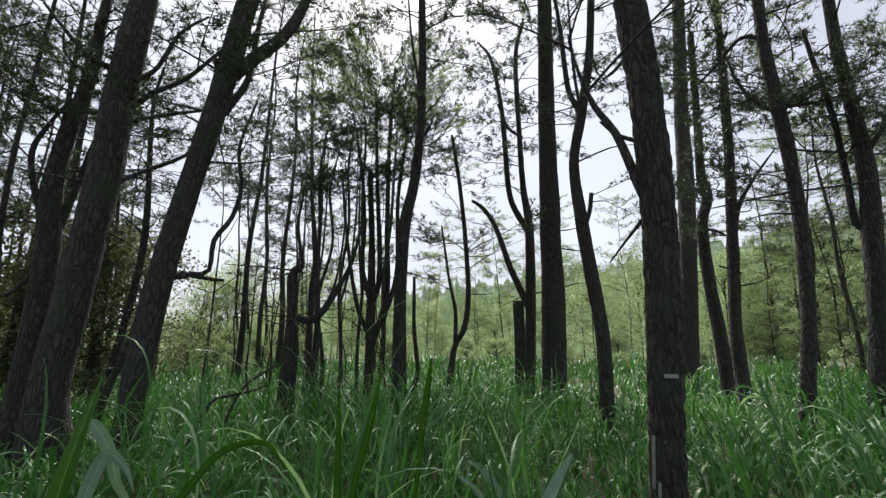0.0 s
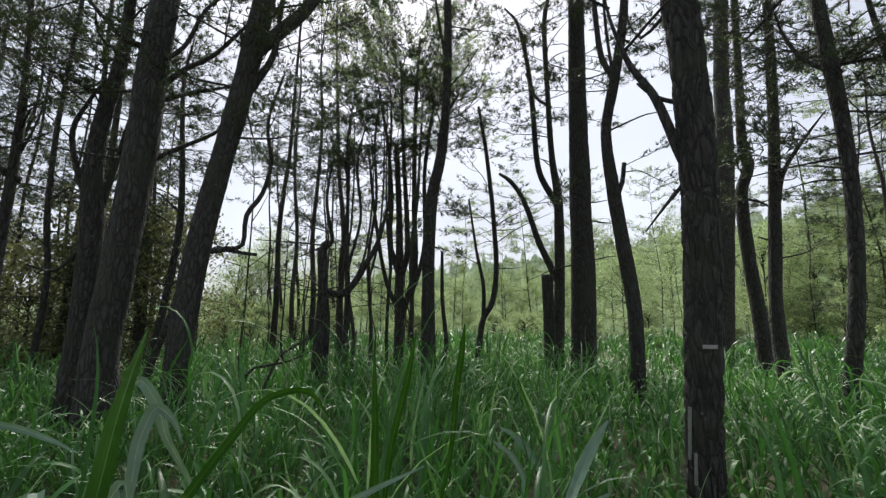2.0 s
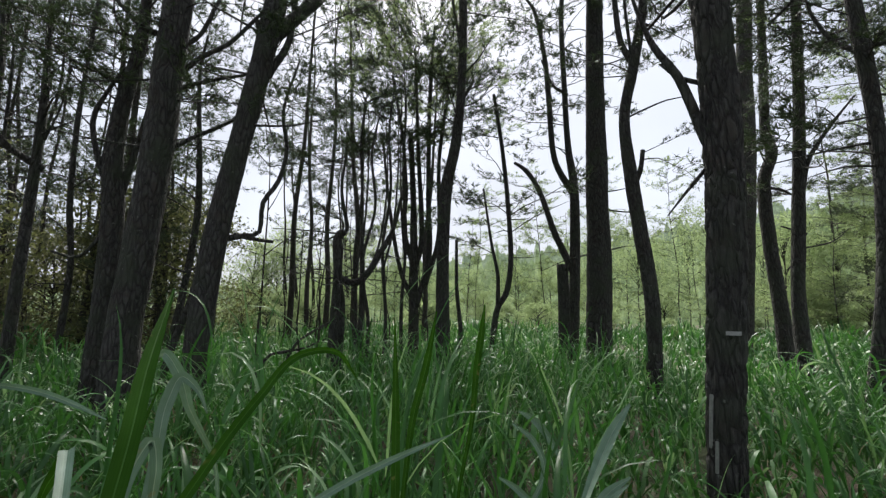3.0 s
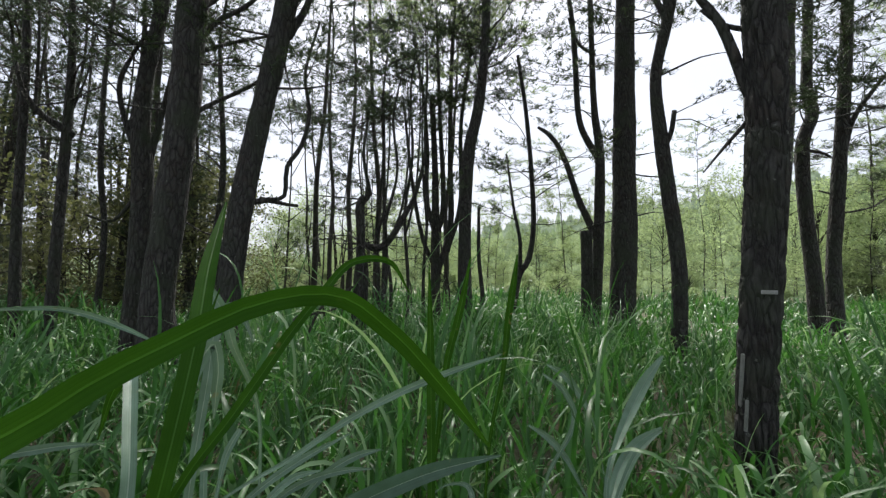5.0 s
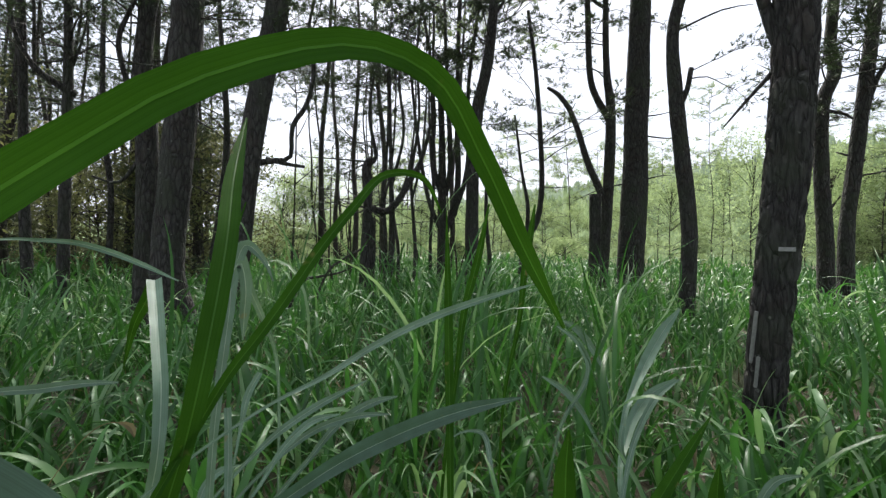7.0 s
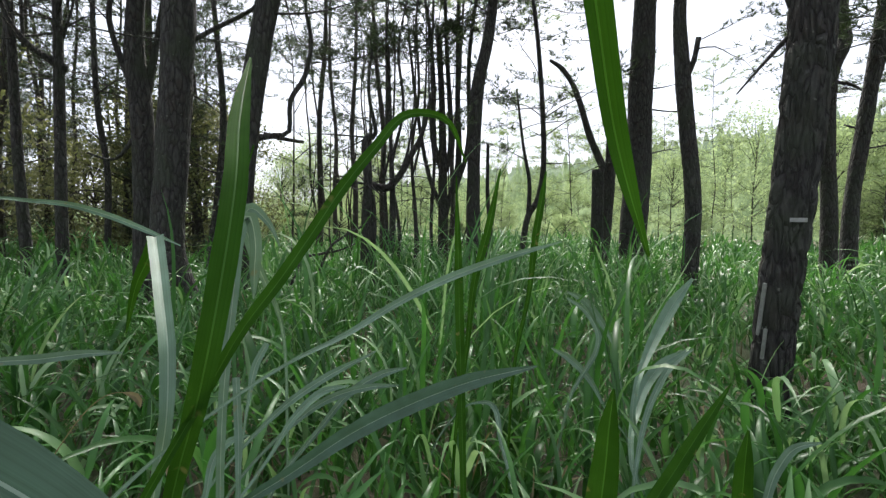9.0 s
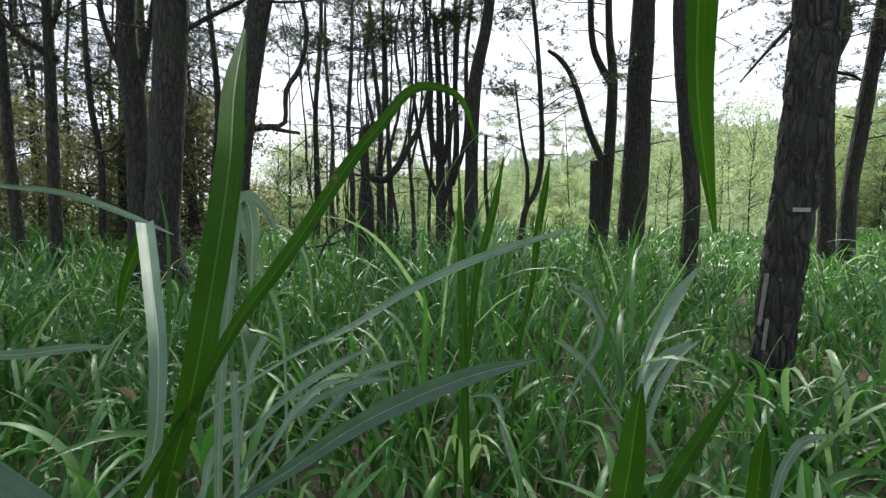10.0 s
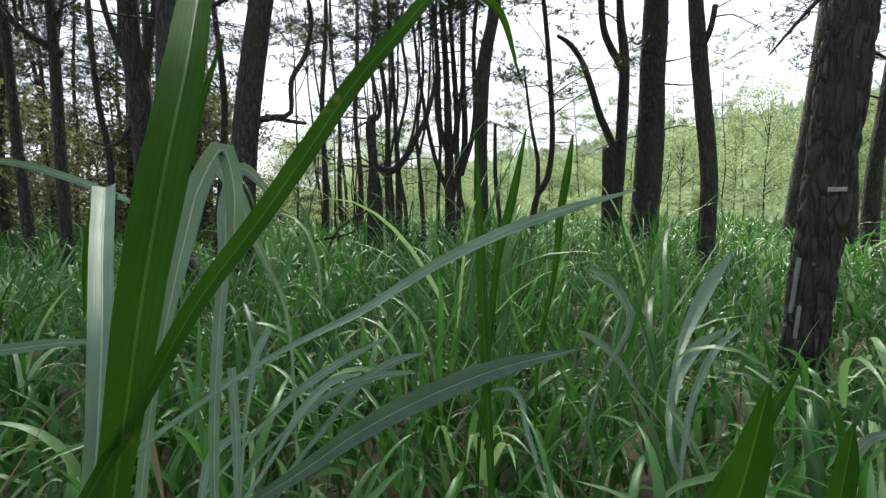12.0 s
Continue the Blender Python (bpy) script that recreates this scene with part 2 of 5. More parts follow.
def grass_blade(label, mat, points):
    """One folded grass leaf along points (x, y, z, width), with its midrib as a part."""
    path = [Vector(q) for q in evened(points, 0.012)]
    verts, faces, rib_verts, rib_faces = [], [], [], []
    for i, q in enumerate(path):
        along = (path[min(i + 1, len(path) - 1)] - path[max(i - 1, 0)]).to_3d().normalized()
        away = (Vector((-0.15, 0.15, 1.45)) - q.to_3d()).normalized()
        side = along.cross(away).normalized()
        up = side.cross(along).normalized()
        half = max(q[3], 0.002) / 2
        wave = 0.1 * noise.noise((q[0] * 9, q[1] * 9, q[2] * 9))
        one = side * math.cos(0.45 + wave) + up * math.sin(0.45 + wave)
        two = side * math.cos(0.25 - wave) - up * math.sin(0.25 - wave)
        mid, rib = q.to_3d(), min(0.0007, half * 0.07)
        ragged = 1 + 0.05 * noise.noise((q[0] * 40, q[1] * 40, q[2] * 40))
        verts += [mid - two * half * ragged, mid - two * half * 0.5 + up * half * 0.05, mid - side * rib, mid + side * rib, mid + one * half * 0.5 - up * half * 0.04, mid + one * half * ragged]
        rib_verts += [mid - side * rib * 1.15, mid + up * rib * 0.4, mid + side * rib * 1.15]
    for i in range(len(path) - 1):
        faces += [(i * 6 + k, i * 6 + k + 1, i * 6 + k + 7, i * 6 + k + 6) for k in (0, 1, 3, 4)]
        rib_faces += [(i * 3 + k, i * 3 + k + 1, i * 3 + k + 4, i * 3 + k + 3) for k in (0, 1)]
    me = mesh_of("grass_blade", verts, faces, mat)
    uv = me.uv_layers.new(name="UVMap")
    for loop in me.loops:
        uv.data[loop.index].uv = (loop.vertex_index % 6 / 5, loop.vertex_index // 6 * 0.012)
    blade = tagged(new("grass_blade", me), label, "grass blade", "broad grass blades")
    part("midrib", mesh_of("midrib", rib_verts, rib_faces, {STRAW: STRAW, BLADE: RIB}.get(mat, RIB_PALE)), blade)


# ---- ground ----
def build_ground():
    radii = [0.0, 0.3] + [0.3 * 1.13 ** i for i in range(1, 78)]
    sides = 72
    verts, faces = [(0, 0, ground_z(0, 0))], []
    for r in radii[1:]:
        for k in range(sides):
            x, y = r * math.sin(math.tau * k / sides), r * math.cos(math.tau * k / sides)
            verts.append((x, y, ground_z(x, y)))
    for k in range(sides):
        faces.append((0, 1 + (k + 1) % sides, 1 + k))
    for i in range(len(radii) - 2):
        for k in range(sides):
            a, b = 1 + i * sides + k, 1 + i * sides + (k + 1) % sides
            faces.append((a, b, b + sides, a + sides))
    tagged(new("ground", mesh_of("ground", verts, faces, SOIL)), "dark forest soil with leaf litter under grass", "ground", kind="structure")


build_ground()


# ---- trees ----
def build_bough(seed, length, tufts, needles=9, needle=0.16, mat=None):
    """A drooping pine branch along +x with twigs and needle tufts."""
    rng = np.random.default_rng(seed)
    verts, faces, mats = [], [], []

    def twig(points):
        v, f = tube(points, 0.45, 3, 0.0, seed)
        n = len(verts)
        verts.extend(v)
        faces.extend(tuple(n + i for i in q) for q in f)
        mats.extend([0] * len(f))

    bend = rng.uniform(-0.25, 0.25)
    axis = [(length * u, bend * length * u * u, length * (0.12 * u - 0.16 * u * u) + rng.normal(0, 0.03), 0.016 * (1 - 0.8 * u)) for u in np.linspace(0, 1, 5)]
    twig(axis)
    ends = []
    for i in range(7):
        u = rng.uniform(0.25, 1.0)
        k = u * 4
        a, b = axis[int(min(k, 3))], axis[int(min(k, 3)) + 1]
        root = np.array(a[:3]) + (np.array(b[:3]) - np.array(a[:3])) * (k - int(min(k, 3)))
        turn = rng.uniform(-1.2, 1.2)
        reach = length * rng.uniform(0.2, 0.42)
        tip = root + reach * np.array([math.cos(turn), math.sin(turn), rng.uniform(-0.25, 0.45)])
        mid = (root + tip) / 2 + rng.normal(0, 0.05, 3)
        twig([(*root, 0.007), (*mid, 0.005), (*tip, 0.003)])
        ends.append((root, tip))
    ends.append((np.array(axis[2][:3]), np.array(axis[4][:3])))
    for _ in range(tufts):
        root, tip = ends[rng.integers(len(ends))]
        at = root + (tip - root) * rng.uniform(0.35, 1.1) + rng.normal(0, 0.04, 3)
        lean = (tip - root) / (np.linalg.norm(tip - root) + 1e-6) * 0.9 + np.array([0, 0, 0.5])
        for _ in range(needles):
            way = rng.normal(0, 0.75, 3) + lean
            way /= np.linalg.norm(way)
            across = np.cross(way, rng.normal(0, 1, 3))
            across *= rng.uniform(0.0055, 0.0095) / (np.linalg.norm(across) + 1e-6)
            n = len(verts)
            far = at + way * needle * rng.uniform(0.6, 1.1) - np.array([0, 0, 0.02])
            verts.extend([Vector(at - across), Vector(at + across), Vector(far)])
            faces.append((n, n + 1, n + 2))
            mats.append(1)
    me = mesh_of("bough", verts, faces, BARK_FAR)
    me.materials.append(mat or NEEDLES)
    me.polygons.foreach_set("material_index", mats)
    return me


BOUGHS = [build_bough(10 + i, 1.0 + 0.18 * i, 40 + 5 * i, 8, 0.15) for i in range(7)]

YOUNG_BOUGHS = [build_bough(30 + i, 1.0 + 0.18 * i, 26 + 3 * i, 8, 0.2, NEEDLES_YOUNG) for i in range(5)]


def stem(points):
    """A stem or limb: places with the radius at each."""
    return [tuple(q) for q in points]


def add_boughs(tree, rng, path, count, low, size=1.0, kinds=None):
    """Boughs on the part of a stem that lies above the height low."""
    high = [q for q in path if q[2] > low]
    if len(high) < 2:
        return
    for _ in range(count):
        i = rng.integers(0, len(high) - 1)
        q = Vector(high[i]).lerp(Vector(high[i + 1]), rng.random())
        kinds = kinds or BOUGHS
        ob = part("bough", kinds[rng.integers(len(kinds))], tree)
        s = size * rng.uniform(0.75, 1.25)
        m = pose(q[0], q[1], q[2], rng.uniform(-25, 25), rng.uniform(-35, 12), rng.uniform(0, 360))
        ob.matrix_local = m @ Matrix.Diagonal((s, s, s, 1))


def fill_crown(tree, seed, centre, spread, count, size):
    """A dense crown of boughs round a centre, each pointing outwards and up."""
    rng = np.random.default_rng(seed)
    for _ in range(count):
        way = rng.normal(0, 1, 3)
        way *= rng.uniform(0.2, 1.0) / np.linalg.norm(way)
        place = Vector(centre) + Vector(way * spread)
        kinds = YOUNG_BOUGHS if rng.random() < 0.6 else BOUGHS
        ob = part("bough", kinds[rng.integers(len(kinds))], tree)
        s = size * rng.uniform(0.7, 1.2)
        m = pose(*place, rng.uniform(-30, 30), rng.uniform(-70, -15), math.degrees(math.atan2(way[1], way[0])) + rng.uniform(-40, 40))
        ob.matrix_local = m @ Matrix.Diagonal((s, s, s, 1))


TREE_COUNT = [0]


def pine(label, base, boughs, low, *stems):
    """A tree at base: its trunk, its limbs and its needle boughs."""
    TREE_COUNT[0] += 1
    seed = TREE_COUNT[0]
    rng = np.random.default_rng(seed)
    tree = tagged(new("pine_tree"), label, "tree")
    tree.location = (*base, 0)
    near = math.hypot(*base) < 4.5
    for i, points in enumerate(stems):
        if i == 0:
            v, f = tube(points, 0.035 if near else 0.09, 72 if near else 22, 0.07, seed, 0.018 if near else 0.0)
            part("trunk", mesh_of("trunk", v, f, BARK), tree)
        else:
            v, f = tube(points, 0.1, 10, 0.1, seed + i)
            part("limb", mesh_of("limb", v, f, BARK), tree)
    if boughs:
        straight = [q for q in smooth_path(stems[0], 0.3) if 1.8 < q[2] < 9.0]
        for _ in range(7 if straight else 0):
            q = straight[rng.integers(len(straight))]
            a, reach = rng.uniform(0, math.tau), rng.uniform(0.5, 1.7)
            tip = np.array(q[:3]) + reach * np.array([math.cos(a), math.sin(a), rng.uniform(-0.35, 0.5)])
            mid = (np.array(q[:3]) + tip) / 2 + rng.normal(0, 0.1, 3)
            r = min(0.018, q[3] * 0.25)
            v, f = tube([(*q[:3], r), (*mid, r * 0.7), (*tip, r * 0.25)], 0.15, 6, 0.15, seed)
            part("dead_branch", mesh_of("dead_branch", v, f, BARK), tree)
        paths = [smooth_path(p, 0.4) for p in stems]
        share = boughs if len(paths) == 1 else max(1, int(boughs * 0.6))
        add_boughs(tree, rng, paths[0], share, low)
        for p in paths[1:]:
            add_boughs(tree, rng, p[len(p) // 2:], max(1, (boughs - share) // (len(paths) - 1)), low * 0.8, 0.8)
    return tree


def fallen_branch(points):
    """A dead branch lying in the grass, its butt end on the ground."""
    x, y, z, r = points[0]
    v, f = tube([(x - 0.35, y, -0.02, r * 1.2)] + points, 0.08, 8, 0.2, int(x * 100))
    tagged(new("fallen_branch", mesh_of("fallen_branch", v, f, BARK)), "dead crooked branch leaning in tall grass", "branch", "fallen branches")


tagged_pine = pine("rough dark pine trunk with flaking bark and a small pale tag", (1.50, 3.26), 26, 4.4,
     stem([(0.00, 0.00, -0.10, 0.128), (0.01, -0.00, 0.33, 0.114), (0.03, -0.01, 0.96, 0.115), (0.06, -0.03, 1.44, 0.119), (0.11, -0.05, 2.49, 0.122), (0.11, -0.05, 3.41, 0.122), (0.06, -0.03, 4.45, 0.124), (-0.06, 0.03, 6.70, 0.093), (-0.17, 0.08, 9.25, 0.044)]),
     stem([(0.04, -0.02, 2.73, 0.040), (0.01, -0.00, 2.84, 0.040), (-0.11, 0.05, 3.28, 0.032), (-0.25, 0.12, 3.58, 0.024), (-0.36, 0.17, 4.00, 0.014), (-0.40, 0.19, 4.29, 0.010)]),
     stem([(0.12, -0.06, 3.13, 0.018), (0.03, -0.01, 3.19, 0.018), (-0.10, 0.05, 3.27, 0.015), (-0.21, 0.10, 3.41, 0.009)]),
     stem([(0.09, -0.04, 2.65, 0.016), (0.02, -0.01, 2.56, 0.016), (-0.09, 0.04, 2.42, 0.011), (-0.22, 0.10, 2.24, 0.005)]))
pine("tall straight dark pine standing behind the grass", (8.19, 15.53), 16, 6.5,
     stem([(0.00, 0.00, -0.26, 0.347), (0.03, -0.01, -0.09, 0.311), (0.32, -0.18, 3.67, 0.289), (0.55, -0.30, 7.11, 0.284), (0.66, -0.35, 9.94, 0.248), (0.96, -0.51, 14.63, 0.212), (1.15, -0.62, 17.67, 0.159), (1.35, -0.73, 21.09, 0.074)]))
pine("dark pine with a crooked kink halfway up its trunk", (6.30, 10.22), 14, 5.0,
     stem([(0.00, 0.00, -0.17, 0.176), (-0.01, 0.01, 0.61, 0.157), (-0.03, 0.02, 1.58, 0.145), (-0.11, 0.07, 2.99, 0.135), (-0.12, 0.08, 4.35, 0.128), (0.03, -0.02, 5.02, 0.116), (-0.03, 0.02, 5.61, 0.107), (0.02, -0.01, 6.94, 0.091), (0.10, -0.06, 9.44, 0.077)]),
     stem([(-0.19, 0.11, 4.32, 0.041), (-0.09, 0.06, 4.28, 0.041), (0.18, -0.11, 4.14, 0.028), (0.35, -0.22, 3.94, 0.016)]))
pine("slim straight dark pine with a side branch", (5.99, 9.24), 16, 5.0,
     stem([(0.00, 0.00, -0.16, 0.156), (-0.00, 0.00, 0.60, 0.139), (-0.01, 0.00, 1.82, 0.120), (0.10, -0.06, 3.44, 0.114), (0.22, -0.14, 5.30, 0.103), (0.31, -0.20, 7.29, 0.091), (0.37, -0.24, 9.76, 0.074), (0.42, -0.27, 12.01, 0.055), (0.47, -0.30, 14.56, 0.026)]),
     stem([(0.14, -0.09, 3.68, 0.050), (0.16, -0.11, 3.80, 0.050), (0.28, -0.18, 4.46, 0.045), (0.56, -0.36, 5.02, 0.034), (0.92, -0.60, 5.59, 0.014)]),
     stem([(0.18, -0.12, 3.03, 0.025), (0.09, -0.06, 3.09, 0.025), (-0.15, 0.10, 3.23, 0.015)]))
slim_pine = pine("slim leaning dark pine with long bare branches", (4.83, 6.39), 44, 3.4,
     stem([(0.00, 0.00, -0.13, 0.118), (0.03, -0.02, 0.28, 0.105), (0.11, -0.08, 0.94, 0.098), (0.22, -0.17, 1.99, 0.091), (0.28, -0.22, 3.10, 0.091), (0.29, -0.22, 4.12, 0.091), (0.26, -0.20, 5.09, 0.096), (0.22, -0.17, 6.22, 0.087), (0.24, -0.18, 7.13, 0.082), (0.28, -0.21, 9.38, 0.061), (0.32, -0.24, 11.93, 0.029)]),
     stem([(0.33, -0.25, 4.98, 0.041), (0.26, -0.20, 5.06, 0.041), (0.04, -0.03, 5.32, 0.033), (-0.11, 0.09, 5.79, 0.023), (-0.16, 0.12, 6.12, 0.016)]),
     stem([(0.21, -0.16, 5.13, 0.031), (0.30, -0.23, 5.12, 0.031), (0.59, -0.45, 5.07, 0.019), (0.88, -0.67, 5.08, 0.009)]),
     stem([(0.31, -0.23, 6.26, 0.036), (0.22, -0.17, 6.32, 0.036), (-0.00, 0.00, 6.47, 0.031), (-0.32, 0.24, 6.10, 0.024), (-0.53, 0.40, 5.89, 0.017)]))
twin_pine = pine("forked dark pine with a leaning second stem", (6.10, 6.63), 46, 3.2,
     stem([(0.00, 0.00, -0.13, 0.158), (0.04, -0.04, 0.60, 0.141), (0.17, -0.16, 2.01, 0.128), (0.24, -0.23, 3.16, 0.126), (0.30, -0.28, 4.20, 0.118), (0.29, -0.27, 5.13, 0.097), (0.26, -0.24, 6.24, 0.089), (0.27, -0.25, 7.29, 0.078), (0.28, -0.26, 9.54, 0.059), (0.29, -0.27, 12.09, 0.027)]),
     stem([(0.31, -0.29, 3.28, 0.055), (0.23, -0.21, 3.33, 0.055), (0.13, -0.12, 3.40, 0.050), (0.13, -0.12, 4.17, 0.048), (0.11, -0.10, 5.23, 0.044), (0.04, -0.03, 6.18, 0.040), (-0.01, 0.01, 6.80, 0.030)]),
     stem([(0.29, -0.27, 4.36, 0.043), (0.33, -0.31, 4.46, 0.043), (0.48, -0.45, 4.76, 0.030), (0.64, -0.60, 5.05, 0.018)]))
pine("slim dark pine with a gently bent trunk", (-0.83, 8.97), 22, 4.6,
     stem([(0.00, 0.00, -0.16, 0.163), (-0.00, -0.00, 0.43, 0.145), (-0.03, -0.00, 2.25, 0.129), (0.02, 0.00, 3.88, 0.128), (0.23, 0.02, 5.00, 0.108), (0.34, 0.03, 6.18, 0.092), (0.37, 0.03, 7.69, 0.089), (0.34, 0.03, 9.61, 0.079), (0.30, 0.03, 11.85, 0.059), (0.26, 0.02, 14.40, 0.028)]),
     stem([(0.30, 0.03, 5.88, 0.043), (0.37, 0.04, 5.98, 0.043), (0.49, 0.05, 6.16, 0.037), (0.60, 0.06, 6.39, 0.025)]),
     stem([(0.30, 0.03, 7.28, 0.038), (0.28, 0.03, 7.40, 0.038), (0.12, 0.01, 8.39, 0.026), (0.02, 0.00, 9.58, 0.020)]))
pine("thin crooked sapling with a double stem", (0.09, 10.51), 9, 3.2,
     stem([(0.00, 0.00, -0.18, 0.085), (0.03, -0.00, 0.22, 0.076), (0.16, -0.00, 1.45, 0.071), (0.41, -0.00, 1.97, 0.066), (0.51, -0.01, 2.75, 0.060), (0.46, -0.00, 3.98, 0.054), (0.33, -0.00, 5.42, 0.049), (0.14, -0.00, 6.78, 0.036)]),
     stem([(0.20, -0.00, 1.60, 0.052), (0.20, -0.00, 1.71, 0.052), (0.20, -0.00, 2.36, 0.046), (0.05, -0.00, 3.16, 0.034), (-0.12, 0.00, 4.41, 0.021)]))
pine("thin dead bare stem beside a pine", (-0.71, 9.28), 0, 9.0,
     stem([(0.00, 0.00, -0.16, 0.056), (0.02, 0.00, 0.28, 0.050), (0.05, 0.00, 0.60, 0.051), (0.20, 0.02, 1.03, 0.045), (0.12, 0.01, 1.93, 0.041), (0.11, 0.01, 2.98, 0.030)]))
pine("dark pine forked into two curving stems", (2.15, 11.81), 24, 5.0,
     stem([(0.00, 0.00, -0.19, 0.181), (0.02, -0.00, 0.31, 0.162), (0.15, -0.03, 2.30, 0.138), (0.20, -0.04, 4.66, 0.121), (0.08, -0.01, 5.88, 0.085), (0.03, -0.00, 7.59, 0.072), (0.01, -0.00, 9.95, 0.066), (0.26, -0.05, 11.07, 0.050)]),
     stem([(0.23, -0.04, 4.47, 0.091), (0.18, -0.03, 4.58, 0.091), (-0.27, 0.05, 5.57, 0.078), (-0.38, 0.07, 7.27, 0.072), (-0.47, 0.09, 8.53, 0.066), (-0.72, 0.13, 9.95, 0.051), (-1.09, 0.20, 10.58, 0.026)]),
     stem([(0.16, -0.03, 2.41, 0.095), (0.12, -0.02, 2.52, 0.095), (-0.30, 0.06, 3.51, 0.083), (-0.68, 0.12, 4.70, 0.070), (-1.02, 0.19, 5.29, 0.063), (-1.33, 0.24, 5.55, 0.040)]),
     stem([(0.11, -0.02, 7.33, 0.048), (0.02, -0.00, 7.41, 0.048), (-0.29, 0.05, 7.70, 0.040), (-0.55, 0.10, 8.45, 0.025)]))
pine("thick straight dark pine with smooth bark", (2.31, 9.74), 16, 6.0,
     stem([(0.00, 0.00, -0.17, 0.307), (0.01, -0.00, 0.44, 0.274), (0.09, -0.02, 2.43, 0.250), (0.11, -0.03, 4.46, 0.224), (0.16, -0.04, 7.26, 0.190), (0.24, -0.06, 10.21, 0.173), (0.30, -0.07, 12.46, 0.130), (0.36, -0.08, 15.01, 0.061)]))
pine("broken dark stump beside a thick pine", (1.70, 9.96), 0, 9.0,
     stem([(0.00, 0.00, -0.17, 0.165), (-0.00, 0.00, 0.51, 0.148), (-0.01, 0.00, 1.59, 0.124), (-0.02, 0.00, 2.53, 0.123)]))
winding_pine = pine("winding dark pine with a short broken stub", (2.74, 7.84), 20, 5.0,
     stem([(0.00, 0.00, -0.15, 0.148), (0.00, -0.00, 0.40, 0.132), (0.02, -0.01, 1.69, 0.119), (-0.10, 0.03, 2.88, 0.120), (-0.19, 0.07, 3.83, 0.119), (-0.26, 0.09, 4.95, 0.092), (-0.07, 0.02, 5.96, 0.093), (0.13, -0.04, 7.13, 0.079), (0.25, -0.09, 8.51, 0.070), (0.45, -0.16, 10.75, 0.053), (0.65, -0.23, 13.29, 0.025)]),
     stem([(-0.21, 0.07, 3.61, 0.059), (-0.16, 0.06, 3.72, 0.059), (-0.05, 0.02, 3.98, 0.044), (-0.00, 0.00, 4.33, 0.040)]),
     stem([(-0.07, 0.02, 5.85, 0.062), (-0.10, 0.03, 5.97, 0.062), (-0.28, 0.10, 6.54, 0.054), (-0.35, 0.12, 7.76, 0.044), (-0.43, 0.15, 8.72, 0.034)]),
     stem([(-0.10, 0.03, 6.09, 0.031), (-0.11, 0.04, 6.21, 0.031), (-0.17, 0.06, 7.20, 0.027), (-0.18, 0.06, 8.50, 0.017)]))
pine("small dark tree with a hooked broken top", (-2.77, 8.04), 4, 4.0,
     stem([(0.00, 0.00, -0.15, 0.111), (0.00, 0.00, 0.01, 0.099), (0.02, 0.01, 1.21, 0.088), (0.06, 0.02, 2.09, 0.081), (0.03, 0.01, 2.81, 0.083), (0.12, 0.04, 2.96, 0.069)]),
     stem([(-0.02, -0.01, 2.83, 0.044), (0.07, 0.02, 2.91, 0.044), (0.19, 0.07, 3.02, 0.040), (0.07, 0.02, 3.77, 0.030), (0.14, 0.05, 4.55, 0.021)]))
pine("small dark tree with a sweeping bent limb", (-2.71, 8.27), 5, 3.6,
     stem([(0.00, 0.00, -0.04, 0.070), (0.02, 0.01, 0.71, 0.062), (0.02, 0.01, 1.70, 0.059), (-0.10, -0.03, 2.10, 0.049)]),
     stem([(-0.13, -0.04, 2.15, 0.064), (-0.05, -0.01, 2.12, 0.064), (0.22, 0.07, 2.02, 0.070), (0.45, 0.15, 2.20, 0.066), (0.70, 0.23, 2.65, 0.058), (0.91, 0.30, 3.10, 0.043), (1.09, 0.36, 3.91, 0.028)]))
pine("thin straight dark sapling in tall grass", (-2.44, 8.67), 6, 4.0,
     stem([(0.00, 0.00, -0.16, 0.072), (0.00, 0.00, 0.07, 0.064), (0.03, 0.01, 1.70, 0.062), (-0.01, -0.00, 3.01, 0.037), (-0.05, -0.01, 4.75, 0.022)]))
clump_tree = pine("multi-stemmed tree with a dense green crown", (-1.72, 10.87), 24, 5.0,
     stem([(0.00, 0.00, -0.08, 0.154), (-0.01, -0.00, 1.45, 0.119), (-0.03, -0.00, 2.79, 0.102), (-0.06, -0.01, 4.21, 0.077), (-0.16, -0.03, 6.00, 0.065)]),
     stem([(-0.02, -0.00, 2.54, 0.075), (-0.05, -0.01, 2.65, 0.075), (-0.28, -0.04, 3.48, 0.068), (-0.25, -0.04, 4.49, 0.056), (-0.37, -0.06, 5.99, 0.043), (-0.65, -0.10, 7.55, 0.029)]),
     stem([(-0.03, -0.00, 2.40, 0.075), (-0.01, -0.00, 2.52, 0.075), (0.16, 0.03, 3.35, 0.069), (0.04, 0.01, 5.55, 0.050), (-0.08, -0.01, 8.26, 0.030)]),
     stem([(0.04, 0.01, 1.59, 0.080), (0.07, 0.01, 1.71, 0.080), (0.34, 0.05, 2.80, 0.076), (0.31, 0.05, 4.51, 0.064), (0.32, 0.05, 6.82, 0.052), (0.42, 0.07, 8.99, 0.031)]),
     stem([(0.27, 0.04, 2.13, 0.061), (0.30, 0.05, 2.25, 0.061), (0.58, 0.09, 3.36, 0.063), (0.57, 0.09, 5.27, 0.051), (0.79, 0.13, 7.18, 0.038)]),
     stem([(0.04, 0.01, 1.60, 0.060), (-0.01, -0.00, 1.71, 0.060), (-0.35, -0.06, 2.51, 0.054), (-0.64, -0.10, 4.04, 0.041), (-0.86, -0.14, 5.95, 0.028)]))
